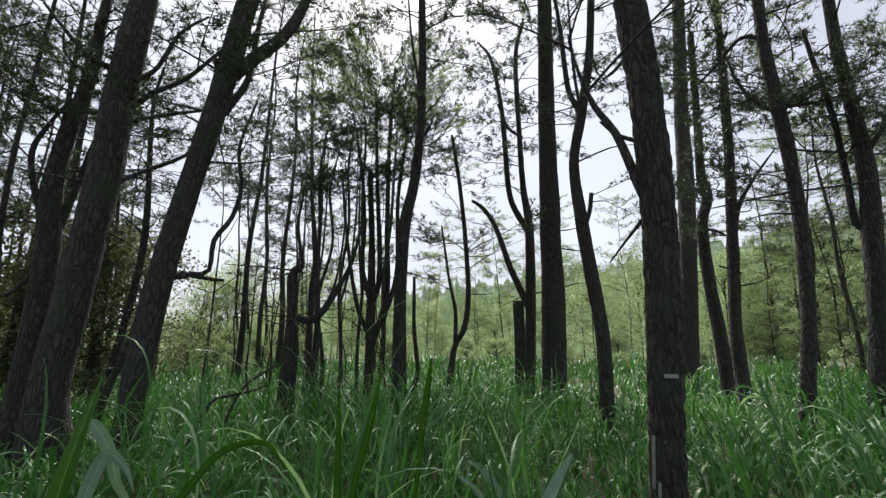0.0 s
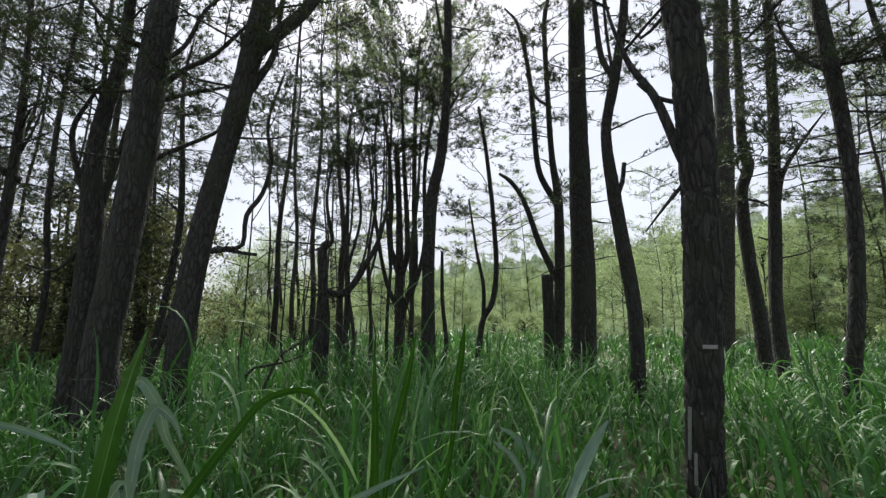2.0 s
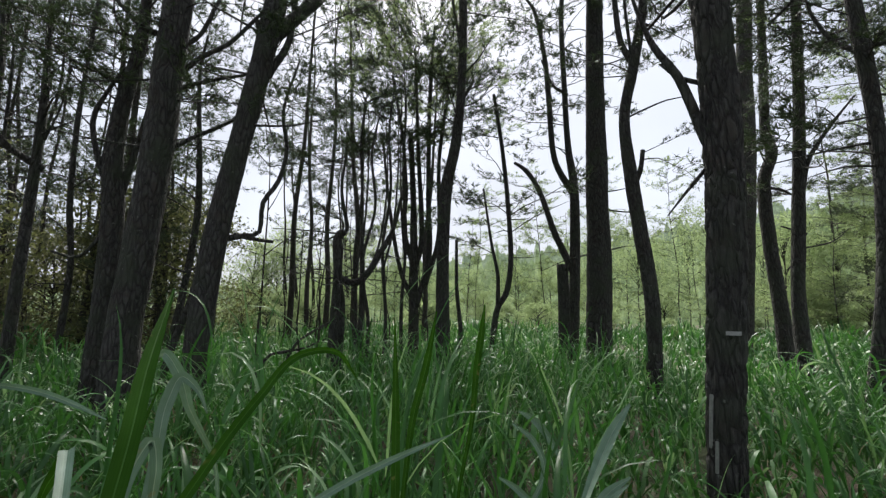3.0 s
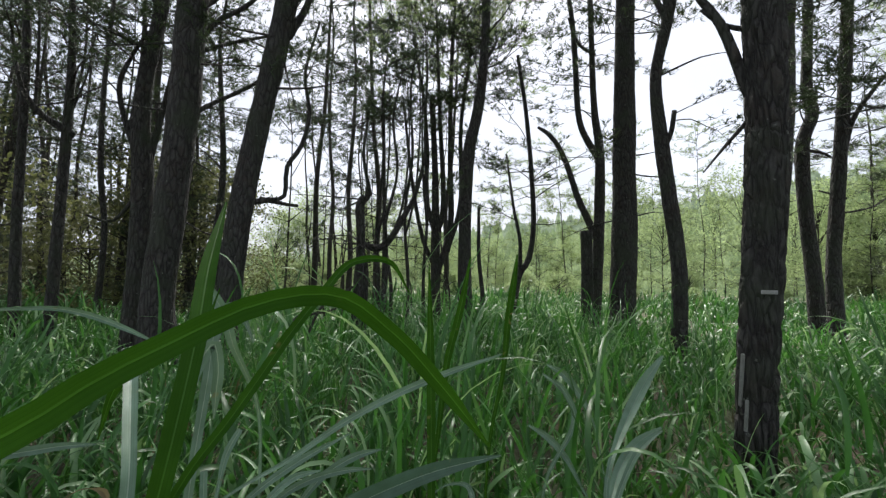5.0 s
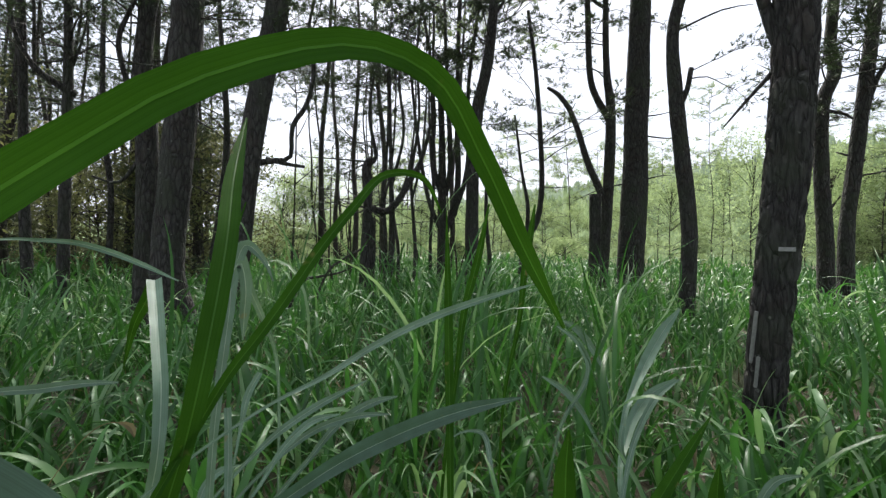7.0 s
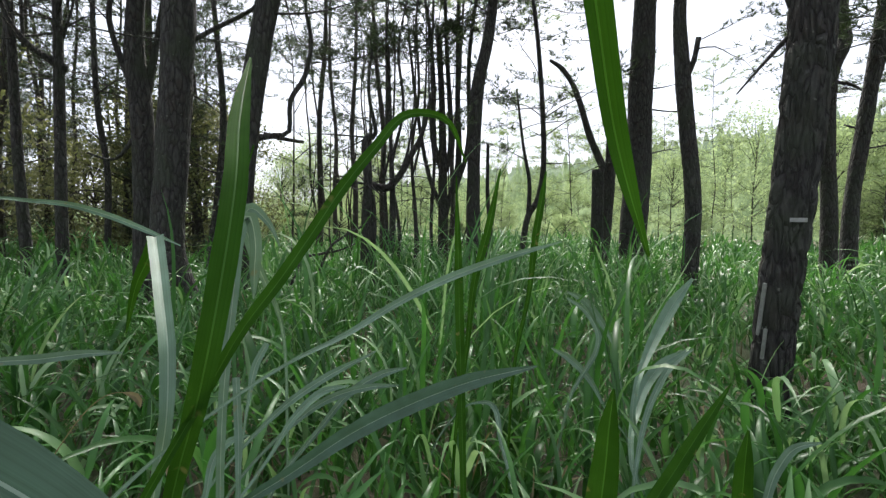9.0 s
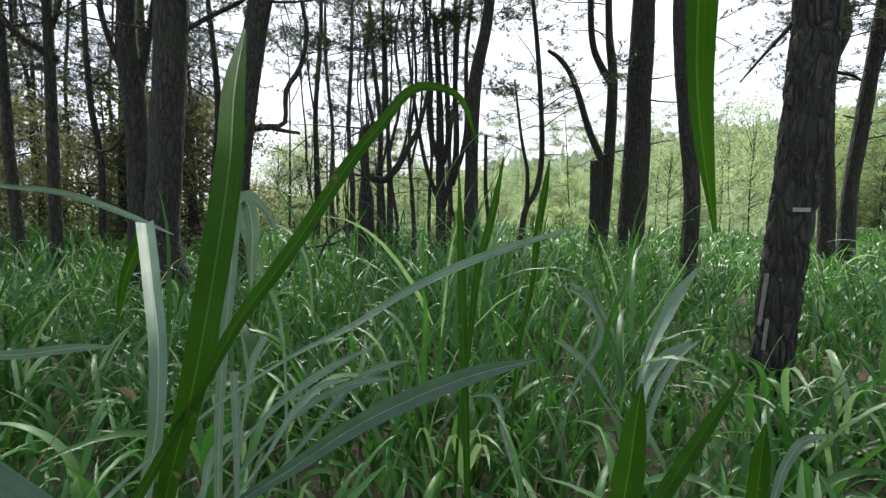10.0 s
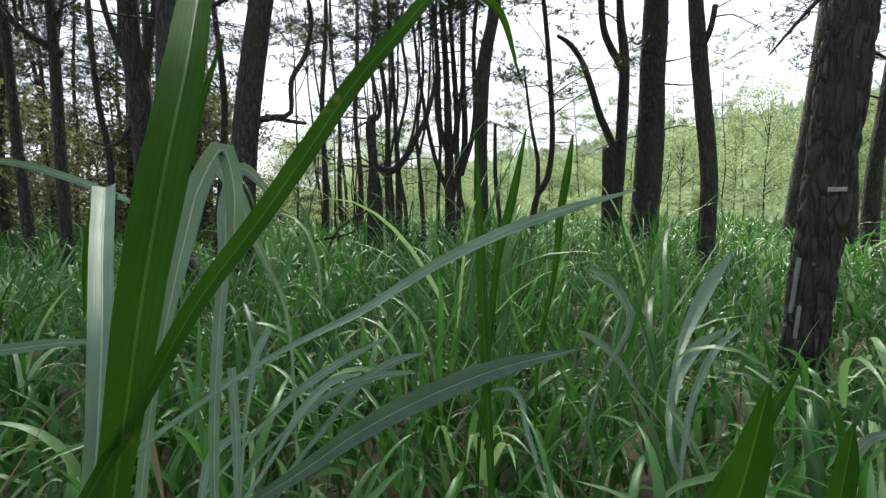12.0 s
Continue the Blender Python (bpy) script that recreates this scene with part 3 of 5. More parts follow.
thick_pine = pine("thick leaning mossy dark pine with long branches", (-4.32, 5.25), 18, 3.8,
     stem([(0.00, 0.00, -0.11, 0.308), (-0.02, -0.02, 0.39, 0.275), (-0.08, -0.06, 1.06, 0.198), (-0.03, -0.03, 1.94, 0.191), (0.02, 0.02, 2.89, 0.188), (0.07, 0.06, 3.94, 0.190), (0.09, 0.07, 4.89, 0.187), (0.14, 0.11, 5.94, 0.173), (0.17, 0.14, 6.70, 0.167), (0.28, 0.23, 8.94, 0.125), (0.38, 0.32, 11.49, 0.058)]),
     stem([(0.15, 0.13, 5.16, 0.055), (0.06, 0.05, 5.17, 0.055), (-0.15, -0.12, 5.18, 0.037), (-0.36, -0.30, 5.41, 0.025), (-0.59, -0.49, 5.74, 0.016)]),
     stem([(0.11, 0.09, 4.50, 0.043), (0.16, 0.13, 4.60, 0.043), (0.35, 0.29, 4.98, 0.036), (0.63, 0.53, 5.35, 0.032), (0.99, 0.82, 6.07, 0.023), (1.22, 1.01, 6.46, 0.012)]),
     stem([(0.04, 0.03, 4.89, 0.033), (0.10, 0.08, 4.98, 0.033), (0.34, 0.28, 5.32, 0.030), (0.52, 0.44, 6.02, 0.025), (0.78, 0.65, 6.47, 0.015)]),
     stem([(0.05, 0.04, 4.36, 0.033), (0.13, 0.11, 4.43, 0.033), (0.47, 0.39, 4.70, 0.026), (0.89, 0.74, 4.98, 0.018)]),
     stem([(0.03, 0.02, 3.49, 0.034), (0.10, 0.08, 3.56, 0.034), (0.35, 0.29, 3.83, 0.028), (0.72, 0.60, 4.21, 0.024), (0.89, 0.74, 4.58, 0.014)]))
forked_pine = pine("dark forked pine beside a thicker leaning trunk", (-5.25, 5.77), 16, 3.6,
     stem([(0.00, 0.00, -0.12, 0.174), (0.00, 0.00, 0.41, 0.155), (0.01, 0.01, 1.36, 0.138), (0.02, 0.02, 2.17, 0.140), (0.01, 0.01, 2.98, 0.141), (-0.03, -0.03, 3.56, 0.129), (-0.00, -0.00, 4.42, 0.106), (0.10, 0.09, 5.43, 0.091), (0.12, 0.11, 6.37, 0.072), (0.18, 0.16, 8.62, 0.054), (0.23, 0.21, 11.17, 0.025)]),
     stem([(0.00, 0.00, 3.07, 0.060), (-0.03, -0.03, 3.18, 0.060), (-0.16, -0.15, 3.64, 0.042), (-0.23, -0.21, 4.14, 0.035), (-0.14, -0.13, 4.59, 0.027), (-0.01, -0.01, 5.03, 0.017)]),
     stem([(0.06, 0.06, 2.84, 0.034), (0.02, 0.02, 2.74, 0.034), (-0.21, -0.19, 2.22, 0.022), (-0.44, -0.40, 2.27, 0.012)]),
     stem([(0.04, 0.04, 2.96, 0.055), (0.06, 0.05, 3.07, 0.055), (0.15, 0.14, 3.81, 0.042), (0.23, 0.21, 4.49, 0.029)]))
mossy_pine = pine("mossy leaning pine forked near its top", (-3.49, 5.25), 18, 4.0,
     stem([(0.00, 0.00, -0.11, 0.173), (0.00, 0.00, 0.18, 0.154), (0.01, 0.01, 1.06, 0.152), (0.05, 0.03, 1.81, 0.148), (0.12, 0.08, 2.62, 0.145), (0.25, 0.17, 3.59, 0.138), (0.41, 0.27, 4.67, 0.143), (0.52, 0.35, 5.58, 0.151), (0.64, 0.42, 6.57, 0.145), (0.79, 0.53, 7.25, 0.144), (1.28, 0.85, 9.43, 0.108), (1.76, 1.18, 11.90, 0.050)]),
     stem([(0.50, 0.33, 5.19, 0.093), (0.55, 0.37, 5.29, 0.093), (0.79, 0.53, 5.71, 0.091), (1.09, 0.73, 6.22, 0.089), (1.31, 0.87, 6.90, 0.077), (1.42, 0.95, 7.66, 0.067)]),
     stem([(0.51, 0.34, 4.70, 0.049), (0.55, 0.36, 4.81, 0.049), (0.72, 0.48, 5.32, 0.044), (0.77, 0.51, 6.07, 0.034), (0.83, 0.55, 6.68, 0.024)]),
     stem([(0.08, 0.05, 2.40, 0.044), (0.18, 0.12, 2.42, 0.044), (0.37, 0.25, 2.47, 0.037), (0.52, 0.35, 2.54, 0.029), (0.54, 0.36, 2.93, 0.032), (0.69, 0.46, 3.26, 0.030), (0.76, 0.50, 3.71, 0.028), (0.70, 0.47, 4.27, 0.021), (0.84, 0.56, 5.01, 0.015)]),
     stem([(0.27, 0.18, 2.48, 0.031), (0.37, 0.25, 2.46, 0.031), (0.53, 0.35, 2.43, 0.025), (0.67, 0.45, 2.42, 0.020)]),
     stem([(0.53, 0.35, 5.48, 0.070), (0.44, 0.29, 5.44, 0.070), (0.35, 0.24, 5.40, 0.062)]))
pine("dark pine with a sweeping low side limb", (-6.77, 5.93), 12, 3.6,
     stem([(0.00, 0.00, -0.12, 0.098), (0.00, 0.00, 0.34, 0.088), (0.01, 0.01, 1.68, 0.077), (0.02, 0.03, 2.79, 0.072), (0.03, 0.04, 3.76, 0.066), (0.03, 0.04, 4.84, 0.054), (-0.00, -0.00, 5.91, 0.041), (-0.08, -0.09, 8.15, 0.030), (-0.15, -0.18, 10.70, 0.014)]),
     stem([(0.10, 0.11, 3.60, 0.060), (0.03, 0.03, 3.65, 0.060), (-0.09, -0.11, 3.76, 0.048), (-0.22, -0.26, 3.92, 0.043), (-0.34, -0.39, 4.30, 0.030), (-0.41, -0.47, 4.94, 0.021)]),
     stem([(0.05, 0.06, 3.93, 0.020), (0.07, 0.08, 4.04, 0.020), (0.16, 0.19, 4.63, 0.014), (0.21, 0.24, 5.30, 0.011)]))
pine("dark slim pine deep in the shaded wood", (-7.39, 5.97), 12, 3.6,
     stem([(0.00, 0.00, -0.12, 0.089), (-0.01, -0.02, 0.65, 0.080), (-0.05, -0.06, 2.18, 0.068), (-0.05, -0.07, 3.41, 0.060), (-0.07, -0.08, 4.65, 0.054), (-0.10, -0.12, 5.91, 0.045), (-0.15, -0.19, 8.15, 0.034), (-0.20, -0.25, 10.70, 0.016)]),
     stem([(0.02, 0.03, 3.95, 0.026), (0.02, 0.03, 4.06, 0.026), (0.02, 0.02, 4.88, 0.023), (-0.00, -0.00, 5.79, 0.017)]))
pine("slim dark pine deep in the shaded wood", (-8.55, 8.41), 12, 3.4,
     stem([(0.00, 0.00, -0.15, 0.078), (0.00, 0.00, 0.11, 0.069), (0.06, 0.06, 2.25, 0.057), (-0.03, -0.03, 3.68, 0.057), (-0.05, -0.05, 5.53, 0.048), (0.01, 0.01, 7.71, 0.040), (0.08, 0.08, 9.96, 0.030), (0.14, 0.15, 12.51, 0.014)]))
pine("slim dark pine behind thick leaning trunks", (-7.15, 9.63), 12, 3.6,
     stem([(0.00, 0.00, -0.17, 0.102), (0.01, 0.01, -0.01, 0.091), (0.23, 0.17, 1.97, 0.077), (0.35, 0.26, 4.02, 0.073), (0.20, 0.15, 7.01, 0.045), (0.28, 0.21, 8.26, 0.029)]))
pine("short dead leaning stem in the grass", (-5.17, 6.88), 0, 9.0,
     stem([(0.00, 0.00, -0.13, 0.073), (0.04, 0.03, 0.33, 0.065), (0.13, 0.10, 0.93, 0.058), (0.27, 0.20, 1.55, 0.051), (0.36, 0.26, 2.13, 0.039)]))
fill_crown(clump_tree, 91, (0.1, 0.2, 7.7), (2.2, 1.6, 2.4), 195, 0.8)
# Unseen high crown, added off the trunk to shade the grass at right.
fill_crown(winding_pine, 94, (-1.7, 0.3, 10.6), (1.6, 1.6, 1.3), 85, 1.2)
# Further unseen crowns overhead, added to darken the near grass.
for i, (tree, centre) in enumerate(((thick_pine, (0.3, 0.3, 10.6)), (forked_pine, (0.2, 0.2, 10.4)),
                                    (slim_pine, (0.3, -0.2, 11.0)), (twin_pine, (0.3, -0.3, 11.2)))):
    fill_crown(tree, 200 + i, centre, (2.0, 2.0, 1.8), 55, 1.4)
fill_crown(slim_pine, 210, (0.7, 0.5, 5.9), (1.6, 1.4, 1.2), 9, 0.8)
fill_crown(twin_pine, 211, (0.8, 0.7, 6.0), (1.6, 1.4, 1.3), 12, 0.8)
fill_crown(mossy_pine, 92, (0.44, 0.22, 1.60), (0.25, 0.2, 0.25), 7, 0.3)
for x, y, lean, tall in ((-2.13, 9.30, 0.10, 6.6), (-2.41, 8.85, 0.16, 5.8), (-1.79, 9.75, -0.06, 7.4), (-2.79, 9.45, 0.08, 6.4)):
    pine("thin wavy dark stem among other thin stems", (x, y), 5, 4.4,
         stem([(0, 0, -0.1, 0.04), (lean * 0.6, 0, tall * 0.2, 0.037), (-lean * 0.5, 0.04, tall * 0.42, 0.033), (lean, 0.02, tall * 0.62, 0.028), (lean * 0.4, 0, tall * 0.82, 0.026), (lean * 1.6, 0, tall, 0.012)]),
         stem([(-lean * 0.2, 0.02, tall * 0.36, 0.026), (lean * 1.6, 0.1, tall * 0.5, 0.024), (lean * 2.4, 0.1, tall * 0.72, 0.018), (lean * 2.1, 0.05, tall * 0.95, 0.009)]))
fallen_branch([(-3.34, 6.68, 0.76, 0.022), (-3.09, 6.76, 0.88, 0.020), (-2.80, 6.86, 0.94, 0.015), (-2.49, 6.97, 1.08, 0.006)])
fallen_branch([(-2.98, 6.80, 0.89, 0.022), (-2.74, 6.89, 1.15, 0.020), (-2.36, 7.02, 1.38, 0.015)])


# ---- the wood behind: pines and young leafy trees ----
def joined_crown(pieces):
    """One crown mesh out of boughs, given as pairs of a mesh and its pose."""
    verts, loops, starts, mats, at_vert, at_loop = [], [], [], [], 0, 0
    for me, m in pieces:
        co = np.empty(len(me.vertices) * 3, np.float32)
        me.vertices.foreach_get("co", co)
        m = np.array(m)
        verts.append(co.reshape(-1, 3) @ m[:3, :3].T + m[:3, 3])
        ids, first, mat = (np.empty(n, np.int32) for n in (len(me.loops), len(me.polygons), len(me.polygons)))
        me.loops.foreach_get("vertex_index", ids)
        me.polygons.foreach_get("loop_start", first)
        me.polygons.foreach_get("material_index", mat)
        loops.append(ids + at_vert)
        starts.append(first + at_loop)
        mats.append(mat)
        at_vert, at_loop = at_vert + len(me.vertices), at_loop + len(me.loops)
    verts, loops, starts, mats = (np.concatenate(a) for a in (verts, loops, starts, mats))
    out = bpy.data.meshes.new("crown")
    out.vertices.add(len(verts))
    out.vertices.foreach_set("co", verts.astype(np.float32).ravel())
    out.loops.add(len(loops))
    out.loops.foreach_set("vertex_index", loops)
    out.polygons.add(len(starts))
    out.polygons.foreach_set("loop_start", starts)
    for mat in pieces[0][0].materials:
        out.materials.append(mat)
    out.polygons.foreach_set("material_index", mats)
    out.update(calc_edges=True)
    return out


def crown_pieces(rng, path, count, low, size, kinds):
    high, out = [q for q in path if q[2] > low], []
    for _ in range(count):
        i = rng.integers(0, len(high) - 1)
        q = Vector(high[i]).lerp(Vector(high[i + 1]), rng.random())
        s = size * rng.uniform(0.75, 1.25)
        m = pose(q[0], q[1], q[2], rng.uniform(-25, 25), rng.uniform(-35, 12), rng.uniform(0, 360))
        out.append((kinds[rng.integers(len(kinds))], m @ Matrix.Diagonal((s, s, s, 1))))
    return out


def far_pine(seed, height, radius, low, boughs, size, kinds=None, label="slim dark pine in the wood behind", group="pines of the wood"):
    rng = np.random.default_rng(seed)
    tree = tagged(new("pine_tree"), label, "tree", group)
    lean = rng.uniform(-0.06, 0.06, 2)
    points = [(lean[0] * h + rng.normal(0, 0.08), lean[1] * h + rng.normal(0, 0.08), h, radius * (1 - 0.8 * h / height)) for h in np.linspace(-0.3, height, 7)]
    v, f = tube(points, 0.5, 9, 0.1, seed)
    part("trunk", mesh_of("trunk", v, f, BARK_FAR), tree)
    part("crown", joined_crown(crown_pieces(rng, smooth_path(points, 0.5), boughs, low, size, kinds or BOUGHS)), tree)
    return tree


def build_leafy(seed, height, spread, leaves, size, name="young_tree", label="light green leafy young tree in the clearing", category="tree", group="young trees of the clearing", mat=None):
    """A young leafy tree: a stem, branches and clumps of small leaves."""
    rng = np.random.default_rng(seed)
    tree = tagged(new(name), label, category, group)
    verts, faces = tube([(0, 0, -0.2, 0.045), (0.1, 0, height * 0.4, 0.032), (0.0, 0.1, height * 0.9, 0.012)], 0.4, 7, 0.1, seed)
    clumps = []
    for _ in range(26):
        h = height * rng.uniform(0.12, 1.0) ** 0.8
        wide = spread * (0.35 + 0.65 * math.sin(math.pi * min(1, h / height * 0.85 + 0.1))) * rng.uniform(0.3, 1.0)
        a = rng.uniform(0, math.tau)
        tip = np.array([wide * math.cos(a), wide * math.sin(a), h])
        v, f = tube([(0.05, 0.03, h * 0.75, 0.02), (*(tip * (0.5, 0.5, 0.9)), 0.014), (*tip, 0.005)], 0.4, 4, 0.0, seed)
        n = len(verts)
        verts.extend(v)
        faces.extend(tuple(n + i for i in q) for q in f)
        clumps.append(tip)
    part("trunk", mesh_of("trunk", verts, faces, BARK_FAR), tree)
    c = np.array(clumps)[rng.integers(0, len(clumps), leaves)]
    at = c + rng.normal(0, 1, (leaves, 3)) * np.array([0.42, 0.42, 0.3]) * height / 6
    at[:, 2] = np.maximum(at[:, 2], 0.1)
    way = rng.normal(0, 1, (leaves, 3)) + (0, 0, -0.4)
    way /= np.linalg.norm(way, axis=1)[:, None]
    side = np.cross(way, rng.normal(0, 1, (leaves, 3)))
    side /= np.linalg.norm(side, axis=1)[:, None]
    long = size * rng.uniform(0.6, 1.3, (leaves, 1))
    quad = np.stack([at, at + way * long * 0.5 + side * long * 0.28, at + way * long, at + way * long * 0.5 - side * long * 0.28], 1)
    part("crown", big_mesh("crown", quad.reshape(-1, 3), np.arange(leaves * 4).reshape(-1, 4), mat or LEAVES), tree)
    return tree


def scatter(proto, rng, places, low, high):
    """Copies of the prototypes at the places; each prototype itself takes the first ones."""
    for i, (x, y) in enumerate(places):
        s = rng.uniform(low, high)
        m = pose(x, y, ground_z(x, y), 0, 0, rng.uniform(0, 360))
        ob = proto[i] if i < len(proto) else copy_thing(proto[rng.integers(len(proto))], m)
        ob.matrix_basis = m @ Matrix.Diagonal((s, s, s, 1))


def sector(rng, count, from_deg, to_deg, near, far):
    """Places in a ring sector seen from the start; bearings to the right of ahead."""
    out = []
    for _ in range(count):
        a, d = radians(rng.uniform(from_deg, to_deg)), math.sqrt(rng.uniform(near ** 2, far ** 2))
        out.append((d * math.sin(a), d * math.cos(a)))
    return out


rng = np.random.default_rng(5)
PINES = [far_pine(40 + i, 11 + i, 0.07 + 0.01 * i, 3.4, 18, 1.2) for i in range(5)]
scatter(PINES, rng, sector(rng, 20, -66, -33, 13, 30) + sector(rng, 9, 36, 62, 16, 34) + sector(rng, 7, -26, -14, 19, 34)
        + sector(rng, 8, 80, 280, 8, 24), 0.85, 1.25)
TALL = [far_pine(60 + i, 14 + i, 0.12, 7.5, 16, 1.2) for i in range(3)]
scatter(TALL, rng, sector(rng, 5, -24, -2, 15, 26), 0.9, 1.2)
THICK = [far_pine(80 + i, 10 + i, 0.1, 0.6, 28, 1.15, None, "dark pine with low hanging boughs", "bushy pines of the wood") for i in range(3)]
scatter(THICK, rng, sector(rng, 6, -66, -32, 24, 34) + sector(rng, 4, -68, -30, 34, 46) + sector(rng, 4, 36, 60, 22, 30) + sector(rng, 9, -66, -49, 19, 32), 0.8, 1.15)
rng_low = np.random.default_rng(77)
for x, y in sector(rng_low, 14, -66, -33, 11, 20):
    s = rng_low.uniform(0.3, 0.5)
    m = pose(x, y, ground_z(x, y), 0, 0, rng_low.uniform(0, 360))
    copy_thing(THICK[rng_low.integers(3)], m).matrix_basis = m @ Matrix.Diagonal((s, s, s, 1))
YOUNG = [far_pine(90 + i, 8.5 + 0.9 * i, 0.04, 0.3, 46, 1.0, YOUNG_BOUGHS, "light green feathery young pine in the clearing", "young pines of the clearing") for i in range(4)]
row = [(d * math.sin(radians(a)), d * math.cos(radians(a))) for a, d in
       ((-18 + 3.6 * i + rng.uniform(-1.4, 1.4), rng.uniform(30, 46)) for i in range(17))]
scatter(YOUNG, rng, row + sector(rng, 7, 34, 60, 24, 36), 0.85, 1.3)
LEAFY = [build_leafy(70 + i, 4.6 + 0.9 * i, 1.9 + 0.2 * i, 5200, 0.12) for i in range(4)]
row = [(d * math.sin(radians(a)), d * math.cos(radians(a))) for a, d in
       ((-30 + 2.8 * i + rng.uniform(-1.2, 1.2), rng.uniform(30, 46)) for i in range(31))]
scatter(LEAFY, rng, row + sector(rng, 8, 30, 60, 26, 40) + sector(rng, 4, -30, -18, 26, 42), 0.7, 1.35)

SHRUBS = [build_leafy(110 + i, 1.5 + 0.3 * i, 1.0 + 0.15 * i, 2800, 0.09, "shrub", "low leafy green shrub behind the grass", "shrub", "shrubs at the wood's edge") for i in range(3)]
scatter(SHRUBS, rng, sector(rng, 12, -30, -14, 16, 28) + sector(rng, 14, -14, 44, 21, 30), 0.8, 1.4)
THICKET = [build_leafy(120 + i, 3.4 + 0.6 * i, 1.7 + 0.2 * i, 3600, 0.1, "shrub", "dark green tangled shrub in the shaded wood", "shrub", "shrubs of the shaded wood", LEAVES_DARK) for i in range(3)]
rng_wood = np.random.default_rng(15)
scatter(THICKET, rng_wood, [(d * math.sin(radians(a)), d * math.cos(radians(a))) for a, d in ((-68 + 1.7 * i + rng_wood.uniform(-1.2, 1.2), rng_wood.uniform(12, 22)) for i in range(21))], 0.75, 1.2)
# Pines out of view on both sides, added to hold back sky light.
SHADE_PINES = [far_pine(130 + i, 11 + i, 0.13, 3.2, 30, 1.2) for i in range(2)]
scatter(SHADE_PINES, rng, sector(rng, 7, 76, 115, 6, 10) + sector(rng, 4, -115, -88, 6, 10), 0.9, 1.2)


def bare_sapling(seed, base, height):
    """A thin leafless stem with a few crooked twigs."""
    rng = np.random.default_rng(seed)
    tree = tagged(new("sapling"), "thin bare crooked sapling in tall grass", "sapling", "bare saplings")
    tree.location = (*base, ground_z(*base))
    x, y, points = 0.0, 0.0, []
    for h in np.linspace(-0.1, height, 7):
        points.append((x, y, h, 0.026 * (1 - 0.75 * h / height)))
        x, y = x + rng.normal(0, 0.07), y + rng.normal(0, 0.07)
    v, f = tube(points, 0.2, 7, 0.15, seed)
    part("trunk", mesh_of("trunk", v, f, BARK_FAR), tree)
    for _ in range(6):
        q = points[rng.integers(2, 7)]
        a, reach = rng.uniform(0, math.tau), rng.uniform(0.4, 1.1)
        way = np.array([math.cos(a), math.sin(a), rng.uniform(0.0, 0.9)]) * reach
        way2 = way * 0.5 + rng.normal(0, 0.1, 3)
        v, f = tube([(*q[:3], 0.011), (*(np.array(q[:3]) + way2), 0.008), (*(np.array(q[:3]) + way), 0.003)], 0.15, 5, 0.1, seed)
        part("twig", mesh_of("twig", v, f, BARK_FAR), tree)


for i, (x, y) in enumerate(sector(rng, 15, -34, -6, 9, 15)):
    bare_sapling(300 + i, (x, y), rng.uniform(2.0, 5.5))


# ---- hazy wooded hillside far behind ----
def haze_glow_material(name, low, high):
    """Distant woodland with mist put into its pale colour and a surface glow."""
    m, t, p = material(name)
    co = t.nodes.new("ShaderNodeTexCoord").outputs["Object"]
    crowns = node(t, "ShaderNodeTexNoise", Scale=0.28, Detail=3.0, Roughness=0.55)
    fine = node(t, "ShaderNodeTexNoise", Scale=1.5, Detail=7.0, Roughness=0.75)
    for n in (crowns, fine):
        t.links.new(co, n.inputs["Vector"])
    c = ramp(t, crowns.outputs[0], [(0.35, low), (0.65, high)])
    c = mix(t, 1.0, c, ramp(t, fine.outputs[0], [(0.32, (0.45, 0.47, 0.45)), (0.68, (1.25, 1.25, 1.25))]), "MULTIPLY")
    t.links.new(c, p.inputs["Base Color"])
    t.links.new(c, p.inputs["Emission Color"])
    # Emission imitates light scattered by mist; the slope is no source.
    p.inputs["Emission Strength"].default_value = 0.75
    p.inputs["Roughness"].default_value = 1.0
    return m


def hillside(label, radius, heights, seed, mat):
    """A curved wooded slope; heights are (bearing, height) pairs, its rim is broken by treetops."""
    bearings = np.arange(-75, 75.1, 0.12)
    tops = np.interp(bearings, *zip(*heights))
    verts, rows = [], 9
    for b, top in zip(bearings, tops):
        crown = abs(noise.noise((b * 0.33 + seed, 0, 0))) * 3.0 + abs(noise.noise((b * 1.4 + seed, 2, 0))) * 3.2 + noise.noise((b * 1.1, seed, 0)) * 1.2 + noise.noise((b * 3.1, seed, 4)) * 0.9 + noise.noise((b * 9.0, seed, 8)) * 0.7
        for k in range(rows):
            u = k / (rows - 1)
            r = radius + 9 * u + 1.6 * noise.noise((b * 0.5, u * 5, seed))
            z = -2 + (top + crown + 2) * u
            verts.append((r * math.sin(radians(b)), r * math.cos(radians(b)), z))
    faces = [(i * rows + k, (i + 1) * rows + k, (i + 1) * rows + k + 1, i * rows + k + 1) for i in range(len(bearings) - 1) for k in range(rows - 1)]
    tagged(new("backdrop", mesh_of("backdrop", verts, faces, mat)), label, "hillside", kind="structure")


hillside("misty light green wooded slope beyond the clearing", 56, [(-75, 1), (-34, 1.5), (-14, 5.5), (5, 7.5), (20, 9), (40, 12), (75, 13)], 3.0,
         haze_glow_material("misty_wood", (0.06, 0.085, 0.04), (0.11, 0.145, 0.07)))
